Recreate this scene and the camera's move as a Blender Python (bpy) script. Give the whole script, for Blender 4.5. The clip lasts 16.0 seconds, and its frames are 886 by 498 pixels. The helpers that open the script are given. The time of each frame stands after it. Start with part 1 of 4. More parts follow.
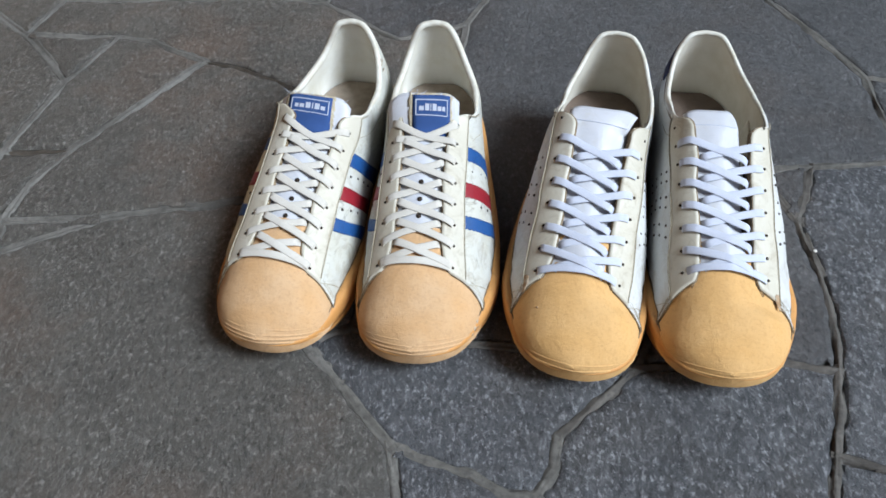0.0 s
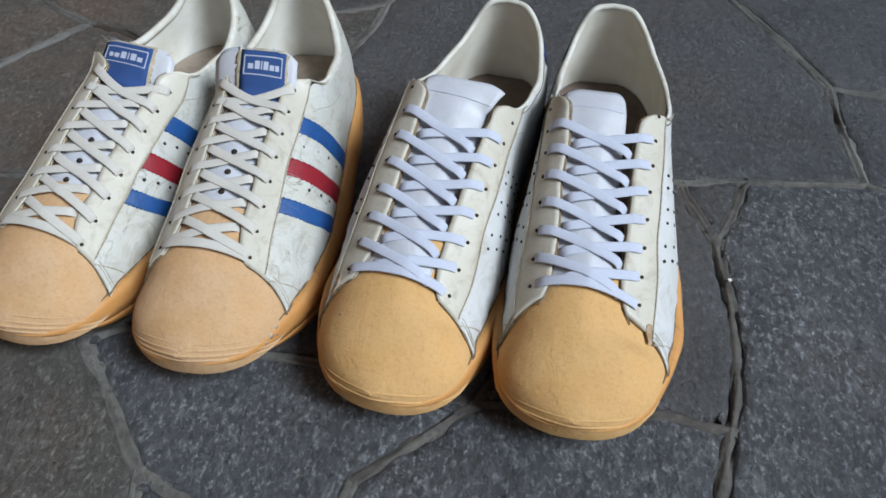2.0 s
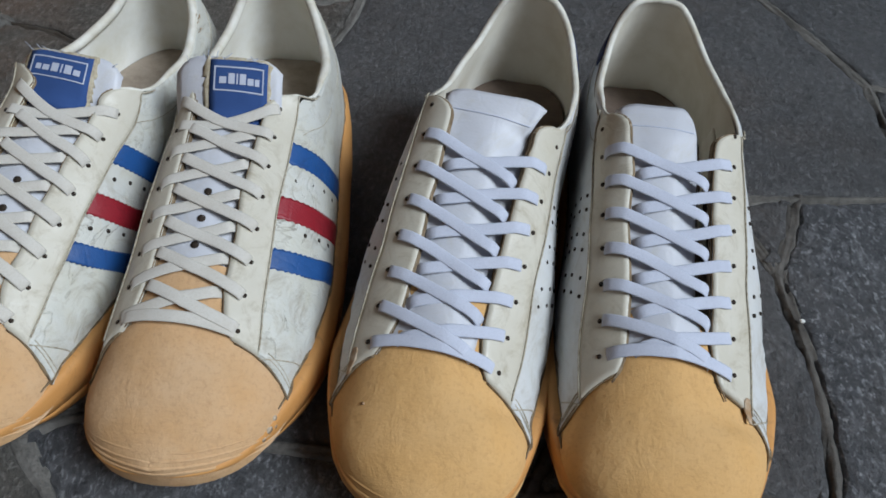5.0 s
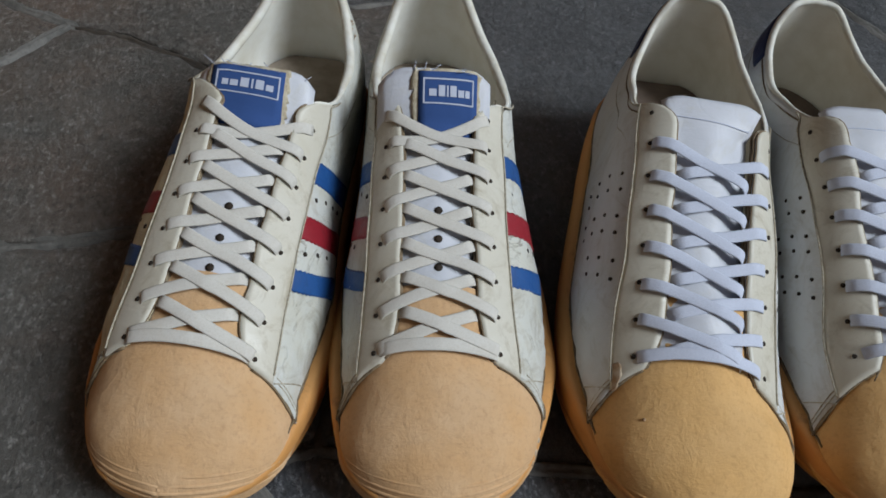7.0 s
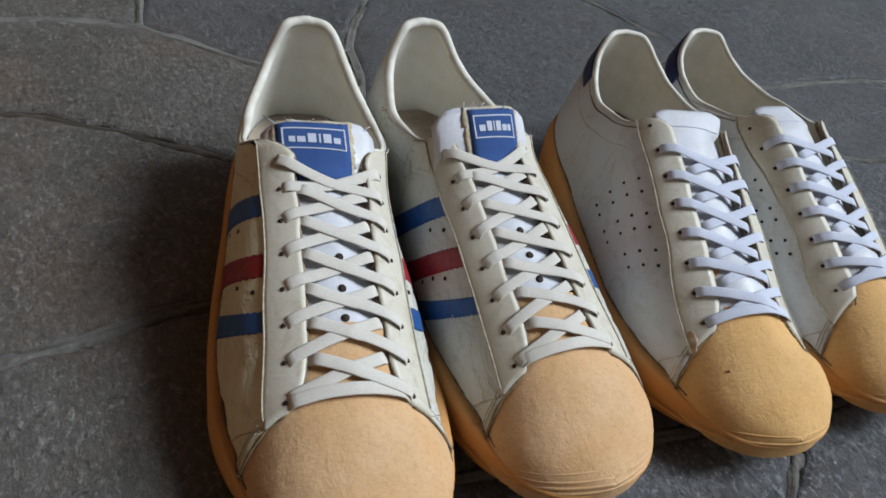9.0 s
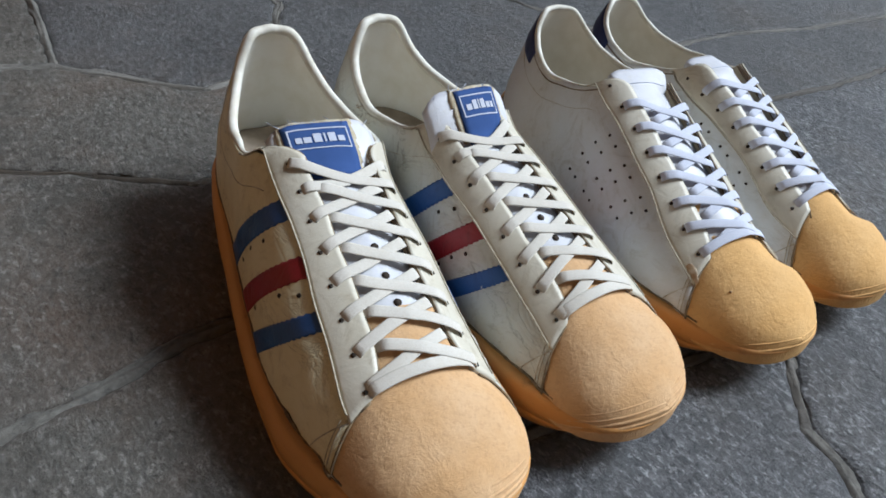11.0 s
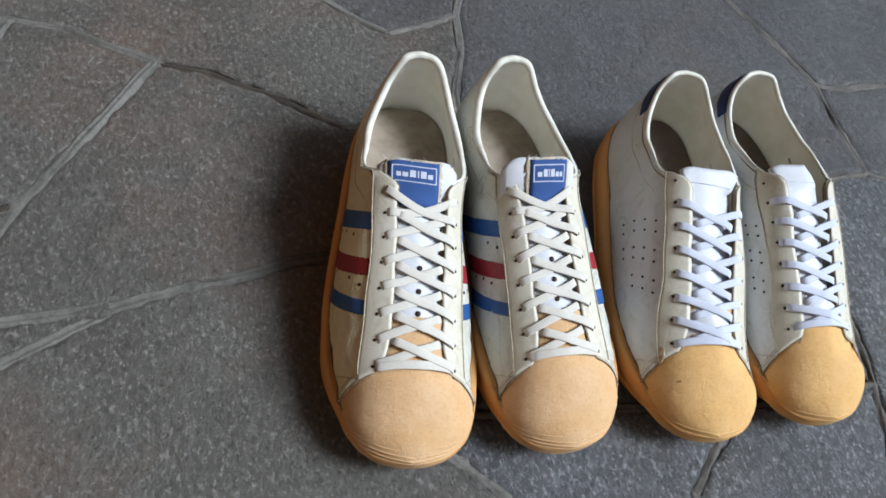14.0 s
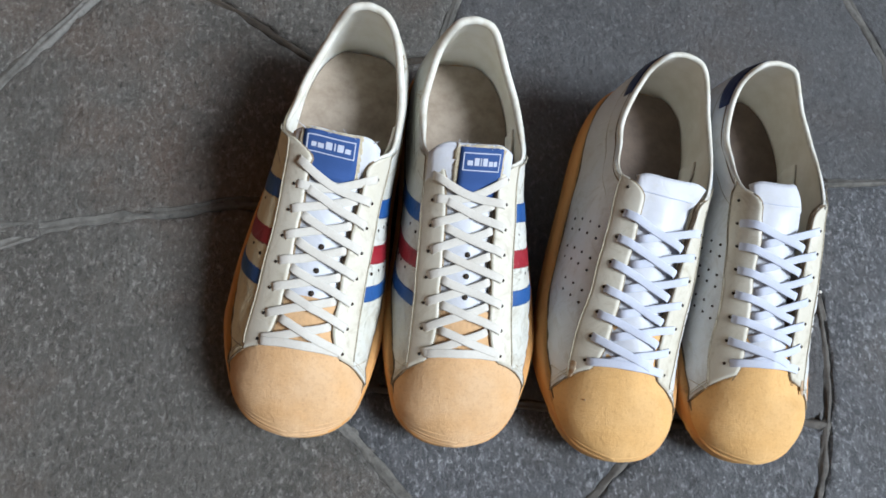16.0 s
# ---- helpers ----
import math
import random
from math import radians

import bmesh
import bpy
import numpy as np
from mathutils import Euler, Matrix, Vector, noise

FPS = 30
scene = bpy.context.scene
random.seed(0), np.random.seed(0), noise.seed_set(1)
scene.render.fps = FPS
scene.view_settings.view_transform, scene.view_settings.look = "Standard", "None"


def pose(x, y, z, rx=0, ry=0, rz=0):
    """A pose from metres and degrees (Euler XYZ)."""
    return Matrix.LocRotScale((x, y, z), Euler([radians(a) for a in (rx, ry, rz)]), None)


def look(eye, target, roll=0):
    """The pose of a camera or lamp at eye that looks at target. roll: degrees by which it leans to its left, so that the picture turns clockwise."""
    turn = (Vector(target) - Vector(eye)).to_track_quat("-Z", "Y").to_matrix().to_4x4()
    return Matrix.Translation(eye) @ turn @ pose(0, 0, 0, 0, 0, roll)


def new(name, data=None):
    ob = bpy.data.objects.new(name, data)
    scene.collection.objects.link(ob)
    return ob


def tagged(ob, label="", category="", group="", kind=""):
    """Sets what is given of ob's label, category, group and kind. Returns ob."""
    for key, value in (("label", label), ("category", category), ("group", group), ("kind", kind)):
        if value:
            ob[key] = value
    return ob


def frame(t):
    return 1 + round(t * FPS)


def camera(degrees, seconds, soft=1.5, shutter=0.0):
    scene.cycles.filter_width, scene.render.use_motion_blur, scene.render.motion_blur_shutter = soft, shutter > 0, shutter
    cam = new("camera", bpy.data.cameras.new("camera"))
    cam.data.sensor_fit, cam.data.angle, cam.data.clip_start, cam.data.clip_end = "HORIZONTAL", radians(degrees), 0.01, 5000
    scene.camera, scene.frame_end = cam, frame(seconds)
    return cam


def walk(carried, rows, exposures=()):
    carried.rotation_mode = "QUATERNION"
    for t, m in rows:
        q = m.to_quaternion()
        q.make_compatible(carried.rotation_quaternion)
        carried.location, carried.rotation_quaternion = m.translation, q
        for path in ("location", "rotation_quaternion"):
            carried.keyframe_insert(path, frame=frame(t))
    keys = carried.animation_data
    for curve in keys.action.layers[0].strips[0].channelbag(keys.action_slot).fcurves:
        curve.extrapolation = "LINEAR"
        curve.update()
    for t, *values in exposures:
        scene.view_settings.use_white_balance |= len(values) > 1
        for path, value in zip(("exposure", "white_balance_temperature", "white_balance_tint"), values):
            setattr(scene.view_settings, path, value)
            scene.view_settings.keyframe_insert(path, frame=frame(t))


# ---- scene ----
cam = camera(65.1, 16.0, soft=1.7)
# seconds, eye x y z, yaw to the left of +y, pitch up, lean to the left
PATH = [
    (0, 0.0034, 0.0028, 0.4496, 2.97, -51.06, -4.00),
    (0.5, 0.0512, 0.0082, 0.4311, 5.36, -50.81, -4.43),
    (1, 0.0740, 0.0205, 0.4033, 5.19, -49.18, -2.62),
    (1.5, 0.1066, 0.0364, 0.3740, 5.44, -48.70, -1.82),
    (2, 0.1318, 0.0532, 0.3533, 6.36, -48.25, -1.89),
    (2.5, 0.1417, 0.0650, 0.3420, 6.22, -47.53, -0.97),
    (3, 0.1418, 0.0819, 0.3278, 4.97, -48.92, -0.03),
    (3.2, 0.1375, 0.0905, 0.3253, 4.60, -48.72, 0.08),
    (5.3, 0.0594, 0.1352, 0.3167, -2.76, -49.66, 2.98),
    (5.5, 0.0411, 0.1377, 0.3178, -4.09, -49.67, 4.08),
    (6, 0.0014, 0.1375, 0.3248, -3.81, -49.60, 3.91),
    (6.5, -0.0328, 0.1408, 0.3196, -7.35, -50.03, 5.56),
    (7, -0.0645, 0.1511, 0.3138, -10.79, -50.15, 6.40),
    (7.5, -0.1024, 0.1589, 0.3114, -14.38, -49.89, 7.09),
    (8, -0.1449, 0.1607, 0.3075, -19.40, -49.43, 8.86),
    (8.5, -0.1841, 0.1620, 0.3077, -26.32, -46.88, 10.72),
    (9, -0.2171, 0.1673, 0.3034, -36.46, -42.42, 14.85),
    (9.5, -0.2510, 0.1689, 0.3024, -41.04, -42.24, 16.37),
    (9.7, -0.2638, 0.1717, 0.2997, -42.54, -40.64, 15.26),
    (11.8, -0.2807, 0.1948, 0.2857, -48.15, -39.46, 12.03),
    (12, -0.2743, 0.1966, 0.2898, -46.96, -40.19, 11.50),
    (12.5, -0.2634, 0.1912, 0.3007, -43.58, -43.92, 12.67),
    (13, -0.2490, 0.1924, 0.3532, -37.67, -46.86, 13.79),
    (13.5, -0.2362, 0.1811, 0.4119, -35.73, -51.69, 19.47),
    (14, -0.2461, 0.1785, 0.4742, -35.11, -57.55, 23.38),
    (14.5, -0.2455, 0.1812, 0.5092, -35.38, -62.19, 28.65),
    (15, -0.2184, 0.2000, 0.5185, -28.13, -67.30, 25.08),
    (15.5, -0.1658, 0.2208, 0.5098, -29.15, -69.19, 27.29),
    (16, -0.1168, 0.2400, 0.5074, -29.61, -70.88, 27.47),
]


def held(x, y, z, yaw, pitch, lean):
    return pose(x, y, z, 90 + pitch, 0, yaw) @ pose(0, 0, 0, 0, 0, lean)


from mathutils.geometry import delaunay_2d_cdt

EXPOSURES = [(t, stops, kelvin, 9.0) for t, stops, kelvin in ((0.0, 0.44, 6250), (1.5, 0.14, 6250), (3.0, -0.1, 6250), (5.5, -0.28, 6350), (7.0, -0.31, 6450), (9.0, 0.11, 6400), (9.7, 0.24, 6350), (12.0, 0.52, 6300), (13.0, 0.53, 6350), (16.0, 0.52, 6300))]
walk(cam, [(r[0], held(*r[1:])) for r in PATH], EXPOSURES)

# ---- light: sky and a broad soft sun, shaped by added unseen walls and ceiling ----
SUN_AZIMUTH, SUN_HEIGHT = 114.0, 46.0      # degrees clockwise from +y, degrees above the horizon
world = bpy.data.worlds.new("sky")
scene.world = world
world.use_nodes = True
wn = world.node_tree
sky = wn.nodes.new("ShaderNodeTexSky")
sky.sky_type, sky.sun_disc = "NISHITA", False
sky.sun_elevation, sky.sun_rotation = radians(SUN_HEIGHT), radians(SUN_AZIMUTH)
sky.air_density, sky.dust_density = 1.0, 3.0
wn.nodes["Background"].inputs["Strength"].default_value = 0.05
wn.links.new(sky.outputs["Color"], wn.nodes["Background"].inputs["Color"])
sun = new("sun", bpy.data.lights.new("sun", "SUN"))
sun.data.energy, sun.data.angle, sun.data.color = 3.5, radians(22), (0.87, 0.97, 1.08)
az, el = radians(SUN_AZIMUTH), radians(SUN_HEIGHT)
toward = Vector((math.sin(az) * math.cos(el), math.cos(az) * math.cos(el), math.sin(el)))
sun.matrix_world = look(toward * 5, (0, 0, 0))


# ---- materials ----
class Nodes:
    """A small wrapper to wire node materials."""

    def __init__(self, name, rough=0.6, metal=0.0, spec=0.5):
        self.mat = bpy.data.materials.new(name)
        self.mat.use_nodes = True
        self.t = self.mat.node_tree
        self.bsdf = self.t.nodes["Principled BSDF"]
        self.bsdf.inputs["Roughness"].default_value = rough
        self.bsdf.inputs["Metallic"].default_value = metal
        self.bsdf.inputs["Specular IOR Level"].default_value = spec
        self.co = self.t.nodes.new("ShaderNodeTexCoord").outputs["Object"]

    def noise(self, scale, detail=4.0, rough=0.6, co=None, stretch=None, distort=0.0):
        n = self.t.nodes.new("ShaderNodeTexNoise")
        n.inputs["Scale"].default_value, n.inputs["Detail"].default_value = scale, detail
        n.inputs["Roughness"].default_value, n.inputs["Distortion"].default_value = rough, distort
        co = co or self.co
        if stretch:
            m = self.t.nodes.new("ShaderNodeMapping")
            m.inputs["Scale"].default_value = stretch
            self.t.links.new(co, m.inputs["Vector"])
            co = m.outputs["Vector"]
        self.t.links.new(co, n.inputs["Vector"])
        return n.outputs["Fac"]

    def voronoi(self, scale, feature="F1", out="Distance", rand=1.0):
        n = self.t.nodes.new("ShaderNodeTexVoronoi")
        n.feature = feature
        n.inputs["Scale"].default_value, n.inputs["Randomness"].default_value = scale, rand
        self.t.links.new(self.co, n.inputs["Vector"])
        return n.outputs[out]

    def ramp(self, fac, lo, hi, a=0.0, b=1.0):
        n = self.t.nodes.new("ShaderNodeMapRange")
        for key, v in (("From Min", lo), ("From Max", hi), ("To Min", a), ("To Max", b)):
            n.inputs[key].default_value = v
        self.t.links.new(fac, n.inputs["Value"])
        return n.outputs["Result"]

    def mix(self, fac, a, b):
        n = self.t.nodes.new("ShaderNodeMix")
        n.data_type = "RGBA"
        for key, v in (("Factor", fac), ("A", a), ("B", b)):
            s = next(i for i in n.inputs if i.name == key and (i.type == "RGBA" or key == "Factor") and (key != "Factor" or i.type == "VALUE"))
            if isinstance(v, (tuple, float, int)):
                s.default_value = (*v, 1.0) if isinstance(v, tuple) else v
            else:
                self.t.links.new(v, s)
        return next(o for o in n.outputs if o.type == "RGBA")

    def maths(self, op, a, b=0.0):
        n = self.t.nodes.new("ShaderNodeMath")
        n.operation = op
        for s, v in zip(n.inputs, (a, b)):
            if isinstance(v, (float, int)):
                s.default_value = v
            else:
                self.t.links.new(v, s)
        return n.outputs[0]

    def random(self):
        return self.t.nodes.new("ShaderNodeObjectInfo").outputs["Random"]

    def color(self, c):
        if isinstance(c, tuple):
            self.bsdf.inputs["Base Color"].default_value = (*c, 1.0)
        else:
            self.t.links.new(c, self.bsdf.inputs["Base Color"])
        return self

    def rough(self, r):
        self.t.links.new(r, self.bsdf.inputs["Roughness"])
        return self

    def bump(self, height, distance, strength=1.0):
        n = self.t.nodes.new("ShaderNodeBump")
        n.inputs["Strength"].default_value, n.inputs["Distance"].default_value = strength, distance
        self.t.links.new(height, n.inputs["Height"])
        before = self.bsdf.inputs["Normal"].links
        if before:
            self.t.links.new(before[0].from_socket, n.inputs["Normal"])
        self.t.links.new(n.outputs["Normal"], self.bsdf.inputs["Normal"])
        return self


def leather(name, base, aged, stain, amount=0.55, relief=1.0, cracks=0.0):
    m = Nodes(name, 0.45)
    blotch = m.ramp(m.noise(20, 5, 0.65), 0.36, 0.66, 0, amount)
    fine = m.ramp(m.noise(150, 4, 0.7), 0.5, 0.75, 0, 0.4)
    dirt = m.ramp(m.noise(38, 8, 0.78, distort=1.8), 0.52, 0.72, 0, 0.75)
    smear = m.ramp(m.noise(48, 7, 0.75, distort=1.0), 0.58, 0.74, 0, 0.45)
    c = m.mix(dirt, m.mix(fine, m.mix(blotch, base, aged), aged), stain)
    c = m.mix(smear, c, stain)
    if cracks:
        lines = m.maths("ABSOLUTE", m.maths("SUBTRACT", m.noise(34, 5, 0.6, stretch=(1.0, 0.9, 1.6), distort=0.8), 0.5))
        where = m.ramp(m.noise(22, 3, 0.5), 0.48, 0.62, 0, cracks)
        c = m.mix(m.maths("MULTIPLY", m.ramp(lines, 0.0, 0.014, 1.0, 0.0), where), c, tuple(0.55 * v for v in stain))
        m.bump(m.ramp(lines, 0.0, 0.03), 0.0006, 0.6 * cracks)
    m.color(c)
    m.rough(m.ramp(m.noise(70, 3), 0.3, 0.7, 0.38, 0.62) if relief > 0.5 else m.ramp(m.noise(70, 3), 0.3, 0.7, 0.6, 0.8))
    m.bump(m.voronoi(900), 0.0002, 0.25 * relief)
    m.bump(m.noise(85, 5, 0.6, stretch=(1, 2.4, 1), distort=0.6), 0.0014, 0.24 * relief)
    m.bump(m.noise(24, 4, 0.6, distort=2.2), 0.005, 0.14 * relief)
    m.bump(m.ramp(m.voronoi(55, "DISTANCE_TO_EDGE"), 0.0, 0.06, 0, 1), 0.0003, 0.3 * relief)
    return m.mat


def suede(name, base, pale, dark):
    m = Nodes(name, 0.9, spec=0.2)
    blotch = m.ramp(m.noise(28, 4, 0.6), 0.35, 0.7, 0, 0.8)
    speck = m.ramp(m.noise(480, 4, 0.7), 0.5, 0.68, 0, 0.3)
    stain = m.ramp(m.noise(42, 7, 0.75, distort=1.2), 0.58, 0.78, 0, 0.5)
    worn = m.ramp(m.noise(95, 6, 0.75, distort=0.8), 0.5, 0.68, 0, 0.45)
    scuff = m.ramp(m.noise(9, 3, 0.5), 0.5, 0.68)
    c = m.mix(speck, m.mix(blotch, base, pale), dark)
    c = m.mix(m.maths("MULTIPLY", worn, scuff), c, dark)
    m.color(m.mix(stain, c, dark))
    m.bump(m.ramp(m.noise(70, 6, 0.7, distort=1.0), 0.35, 0.7), 0.0008, 0.35)
    m.bump(m.noise(620, 4, 0.7), 0.0007, 0.35)
    m.bump(m.noise(210, 4, 0.65), 0.0009, 0.35)
    return m.mat


def rubber(name, base, pale, dirt):
    m = Nodes(name, 0.6, spec=0.35)
    blotch = m.ramp(m.noise(18, 4, 0.6), 0.35, 0.7, 0, 0.6)
    grime = m.ramp(m.noise(55, 8, 0.75, stretch=(1, 1, 2.5), distort=1.0), 0.56, 0.76, 0, 0.65)
    m.color(m.mix(grime, m.mix(blotch, base, pale), dirt))
    m.bump(m.noise(420, 4, 0.6), 0.0004, 0.4)
    return m.mat


def cloth(name, base, dirt, weave=1400, amount=0.35):
    m = Nodes(name, 0.9, spec=0.15)
    soil = m.ramp(m.noise(60, 5, 0.65), 0.45, 0.75, 0, amount)
    thread = m.ramp(m.noise(weave, 2, 0.5), 0.45, 0.7, 0, 0.3)
    m.color(m.mix(thread, m.mix(soil, base, dirt), dirt))
    m.bump(m.noise(weave, 2, 0.5), 0.0003, 0.5)
    m.bump(m.noise(900, 3, 0.6), 0.0003, 0.25)
    return m.mat


def plain(name, base, other, rough=0.6, scale=80, depth=0.0002):
    m = Nodes(name, rough)
    m.color(m.mix(m.ramp(m.noise(scale, 4, 0.65), 0.4, 0.7), base, other))
    m.bump(m.noise(scale * 6, 3), depth, 0.4)
    return m.mat


WHITE_LEATHER = leather("aged white leather", (0.57, 0.575, 0.54), (0.52, 0.49, 0.37), (0.31, 0.265, 0.19), cracks=0.8)
CREAM_LEATHER = leather("cream leather", (0.58, 0.55, 0.465), (0.49, 0.445, 0.34), (0.33, 0.28, 0.19), 0.55, 0.55)
CLEAN_LEATHER = leather("white leather", (0.60, 0.61, 0.61), (0.52, 0.505, 0.44), (0.38, 0.34, 0.27), 0.4)
# warm reflected light put into the colour, along with some aging
WARM_SIDE_LEATHER = leather("aged leather with warm bounce", (0.72, 0.675, 0.48), (0.64, 0.575, 0.37), (0.44, 0.37, 0.23), cracks=0.6)
TONGUE_WHITE = leather("tongue leather", (0.57, 0.58, 0.62), (0.52, 0.53, 0.56), (0.52, 0.51, 0.48), 0.4, 0.6)
LINING = plain("pale collar lining", (0.87, 0.86, 0.79), (0.74, 0.71, 0.59), 0.7, 26, 0.0004)
TAN_LINING = plain("tan collar lining", (0.76, 0.73, 0.64), (0.62, 0.575, 0.46), 0.7, 26, 0.0004)
PADDING = plain("collar piping", (0.68, 0.665, 0.595), (0.52, 0.47, 0.36), 0.65, 60, 0.0003)
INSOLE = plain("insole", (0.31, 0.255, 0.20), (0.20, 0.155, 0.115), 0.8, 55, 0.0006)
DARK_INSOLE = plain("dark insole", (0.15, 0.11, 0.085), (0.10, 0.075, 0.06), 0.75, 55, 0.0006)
SUEDE_PALE = suede("pale peach suede", (0.575, 0.349, 0.170), (0.635, 0.44, 0.27), (0.36, 0.212, 0.108))
SUEDE_ORANGE = suede("peach suede", (0.635, 0.375, 0.145), (0.68, 0.43, 0.195), (0.42, 0.235, 0.095))
GUM = rubber("gum rubber", (0.57, 0.27, 0.08), (0.64, 0.355, 0.135), (0.22, 0.11, 0.05))
LACE_CREAM = cloth("cream lace", (0.59, 0.565, 0.51), (0.44, 0.39, 0.31))
LACE_WHITE = cloth("white lace", (0.54, 0.57, 0.66), (0.40, 0.42, 0.49), amount=0.3)
BLUE = leather("blue leather", (0.014, 0.075, 0.25), (0.018, 0.085, 0.25), (0.012, 0.035, 0.11), 0.5)
RED = leather("red leather", (0.27, 0.012, 0.022), (0.23, 0.014, 0.022), (0.10, 0.008, 0.012), 0.5)
NAVY = leather("navy leather", (0.012, 0.024, 0.085), (0.018, 0.034, 0.11), (0.008, 0.012, 0.03), 0.4)
LABEL_BLUE = cloth("woven label", (0.040, 0.085, 0.235), (0.028, 0.06, 0.165), 2600)
LABEL_WHITE = cloth("label thread", (0.52, 0.55, 0.63), (0.30, 0.36, 0.50), 2600)
SCUFF = plain("rubbed leather", (0.33, 0.2, 0.1), (0.62, 0.54, 0.42), 0.8, 130, 0.0004)
FOAM = plain("torn foam", (0.56, 0.50, 0.37), (0.36, 0.29, 0.19), 0.95, 300, 0.0012)
# tan raw edge, darkened to carry the shadow of its thickness
RAW_SHADED_EDGE = plain("raw leather edge with shade", (0.26, 0.19, 0.115), (0.13, 0.09, 0.05), 0.85, 140, 0.0005)
# near-black discs laid on the surface paint the dark inside of holes
HOLE_SHADE = plain("punched hole shade", (0.022, 0.014, 0.008), (0.035, 0.022, 0.013), 0.9)
THREAD = plain("thread", (0.48, 0.44, 0.35), (0.24, 0.19, 0.12), 0.8, 500)
DARK_THREAD = plain("dirty seam and groove shade", (0.22, 0.16, 0.09), (0.09, 0.06, 0.035), 0.9, 300)


def stone_material(name, low, high, patch, vein, flecks, mottle=190):
    """Riven slate; vein: the light streaks, flecks: how strongly they show."""
    m = Nodes(name, 0.55, spec=0.5)
    m.co = m.t.nodes.new("ShaderNodeNewGeometry").outputs["Position"]
    base = m.mix(m.random(), low, high)
    cloud = m.ramp(m.noise(8, 6, 0.65, distort=0.6), 0.36, 0.7, 0, 0.8)
    c = m.mix(cloud, base, tuple(1.55 * v for v in high))
    rust = m.ramp(m.noise(5.5, 5, 0.6), 0.5, 0.68, 0, 0.75)
    c = m.mix(rust, c, patch)
    zone = m.ramp(m.noise(17, 4, 0.6), 0.36, 0.62, 0.55, 1.0)
    streak = m.ramp(m.noise(mottle, 6, 0.78, stretch=(1.0, 0.6, 1), distort=0.8), 0.5, 0.62, 0, 0.8 * flecks)
    c = m.mix(m.maths("MULTIPLY", streak, zone), c, vein)
    grain = m.ramp(m.noise(300, 5, 0.8, stretch=(1.0, 0.6, 1)), 0.53, 0.62, 0, 0.95 * flecks)
    c = m.mix(m.maths("MULTIPLY", grain, zone), c, tuple(1.75 * v for v in vein))
    pit = m.ramp(m.noise(250, 6, 0.8, stretch=(1.0, 0.6, 1), distort=0.6), 0.37, 0.47, 0.2 + 0.5 * flecks, 0)
    c = m.mix(pit, c, (0.014, 0.014, 0.015))
    fleck = m.ramp(m.voronoi(130), 0.05, 0.1, 0.8, 0)
    few = m.ramp(m.noise(60, 2), 0.6, 0.66)
    c = m.mix(m.maths("MULTIPLY", fleck, few), c, (0.5, 0.5, 0.48))
    m.color(c)
    m.rough(m.ramp(m.noise(90, 4), 0.3, 0.7, 0.28, 0.54))
    m.bump(m.noise(520, 5, 0.8), 0.0026, 1.0)
    m.bump(m.noise(130, 6, 0.78, stretch=(1, 0.55, 1), distort=1.0), 0.007, 0.85)
    m.bump(m.noise(30, 4, 0.6), 0.005, 0.5)
    return m.mat


def mortar_material(name, dark, light, dust):
    m = Nodes(name, 0.85, spec=0.3)
    m.co = m.t.nodes.new("ShaderNodeNewGeometry").outputs["Position"]
    c = m.mix(m.ramp(m.noise(14, 5, 0.7), 0.35, 0.7), dark, light)
    c = m.mix(m.ramp(m.noise(75, 6, 0.75), 0.5, 0.72, 0, 0.5), c, dust)
    c = m.mix(m.ramp(m.noise(220, 5, 0.75), 0.5, 0.7, 0, 0.7), c, (0.045, 0.042, 0.039))
    m.color(c)
    m.bump(m.noise(260, 5, 0.7), 0.0014, 0.7)
    m.bump(m.noise(60, 5, 0.7), 0.003, 0.5)
    return m.mat


STONE_BLUE = stone_material("blue-grey slate", (0.080, 0.083, 0.089), (0.10, 0.103, 0.109), (0.13, 0.115, 0.10), (0.31, 0.315, 0.325), 0.85, 140)
STONE_GREY = stone_material("grey slate", (0.086, 0.087, 0.089), (0.105, 0.105, 0.106), (0.13, 0.11, 0.095), (0.20, 0.20, 0.20), 0.65)
STONE_BROWN = stone_material("brown-grey slate", (0.100, 0.094, 0.083), (0.122, 0.115, 0.101), (0.21, 0.145, 0.108), (0.27, 0.257, 0.235), 0.72)
MORTAR = mortar_material("pale mortar", (0.080, 0.075, 0.066), (0.18, 0.17, 0.153), (0.22, 0.21, 0.185))
DIRTY_MORTAR = mortar_material("dirty mortar", (0.060, 0.054, 0.047), (0.125, 0.114, 0.10), (0.20, 0.185, 0.165))
EARTH = mortar_material("brown dirt", (0.040, 0.031, 0.023), (0.085, 0.070, 0.054), (0.15, 0.135, 0.115))
# colours of the added, unseen surfaces; the brown gives a warm bounce
UNSEEN_WALL = plain("unseen wall brown", (0.25, 0.115, 0.032), (0.22, 0.10, 0.028), 0.9, 6, 0.002)
UNSEEN_CEILING = plain("unseen ceiling paint", (0.17, 0.15, 0.12), (0.15, 0.13, 0.105), 0.9, 6, 0.002)


# ---- small building helpers ----
def mesh_object(name, bm, material, smooth=True):
    me = bpy.data.meshes.new(name)
    bm.to_mesh(me)
    bm.free()
    me.materials.append(material)
    if smooth:
        me.shade_smooth()
    return new(name, me)


def part(name, bm, material, parent, label="", smooth=True):
    ob = mesh_object(name, bm, material, smooth)
    ob.parent = parent
    return tagged(ob, label) if label else ob


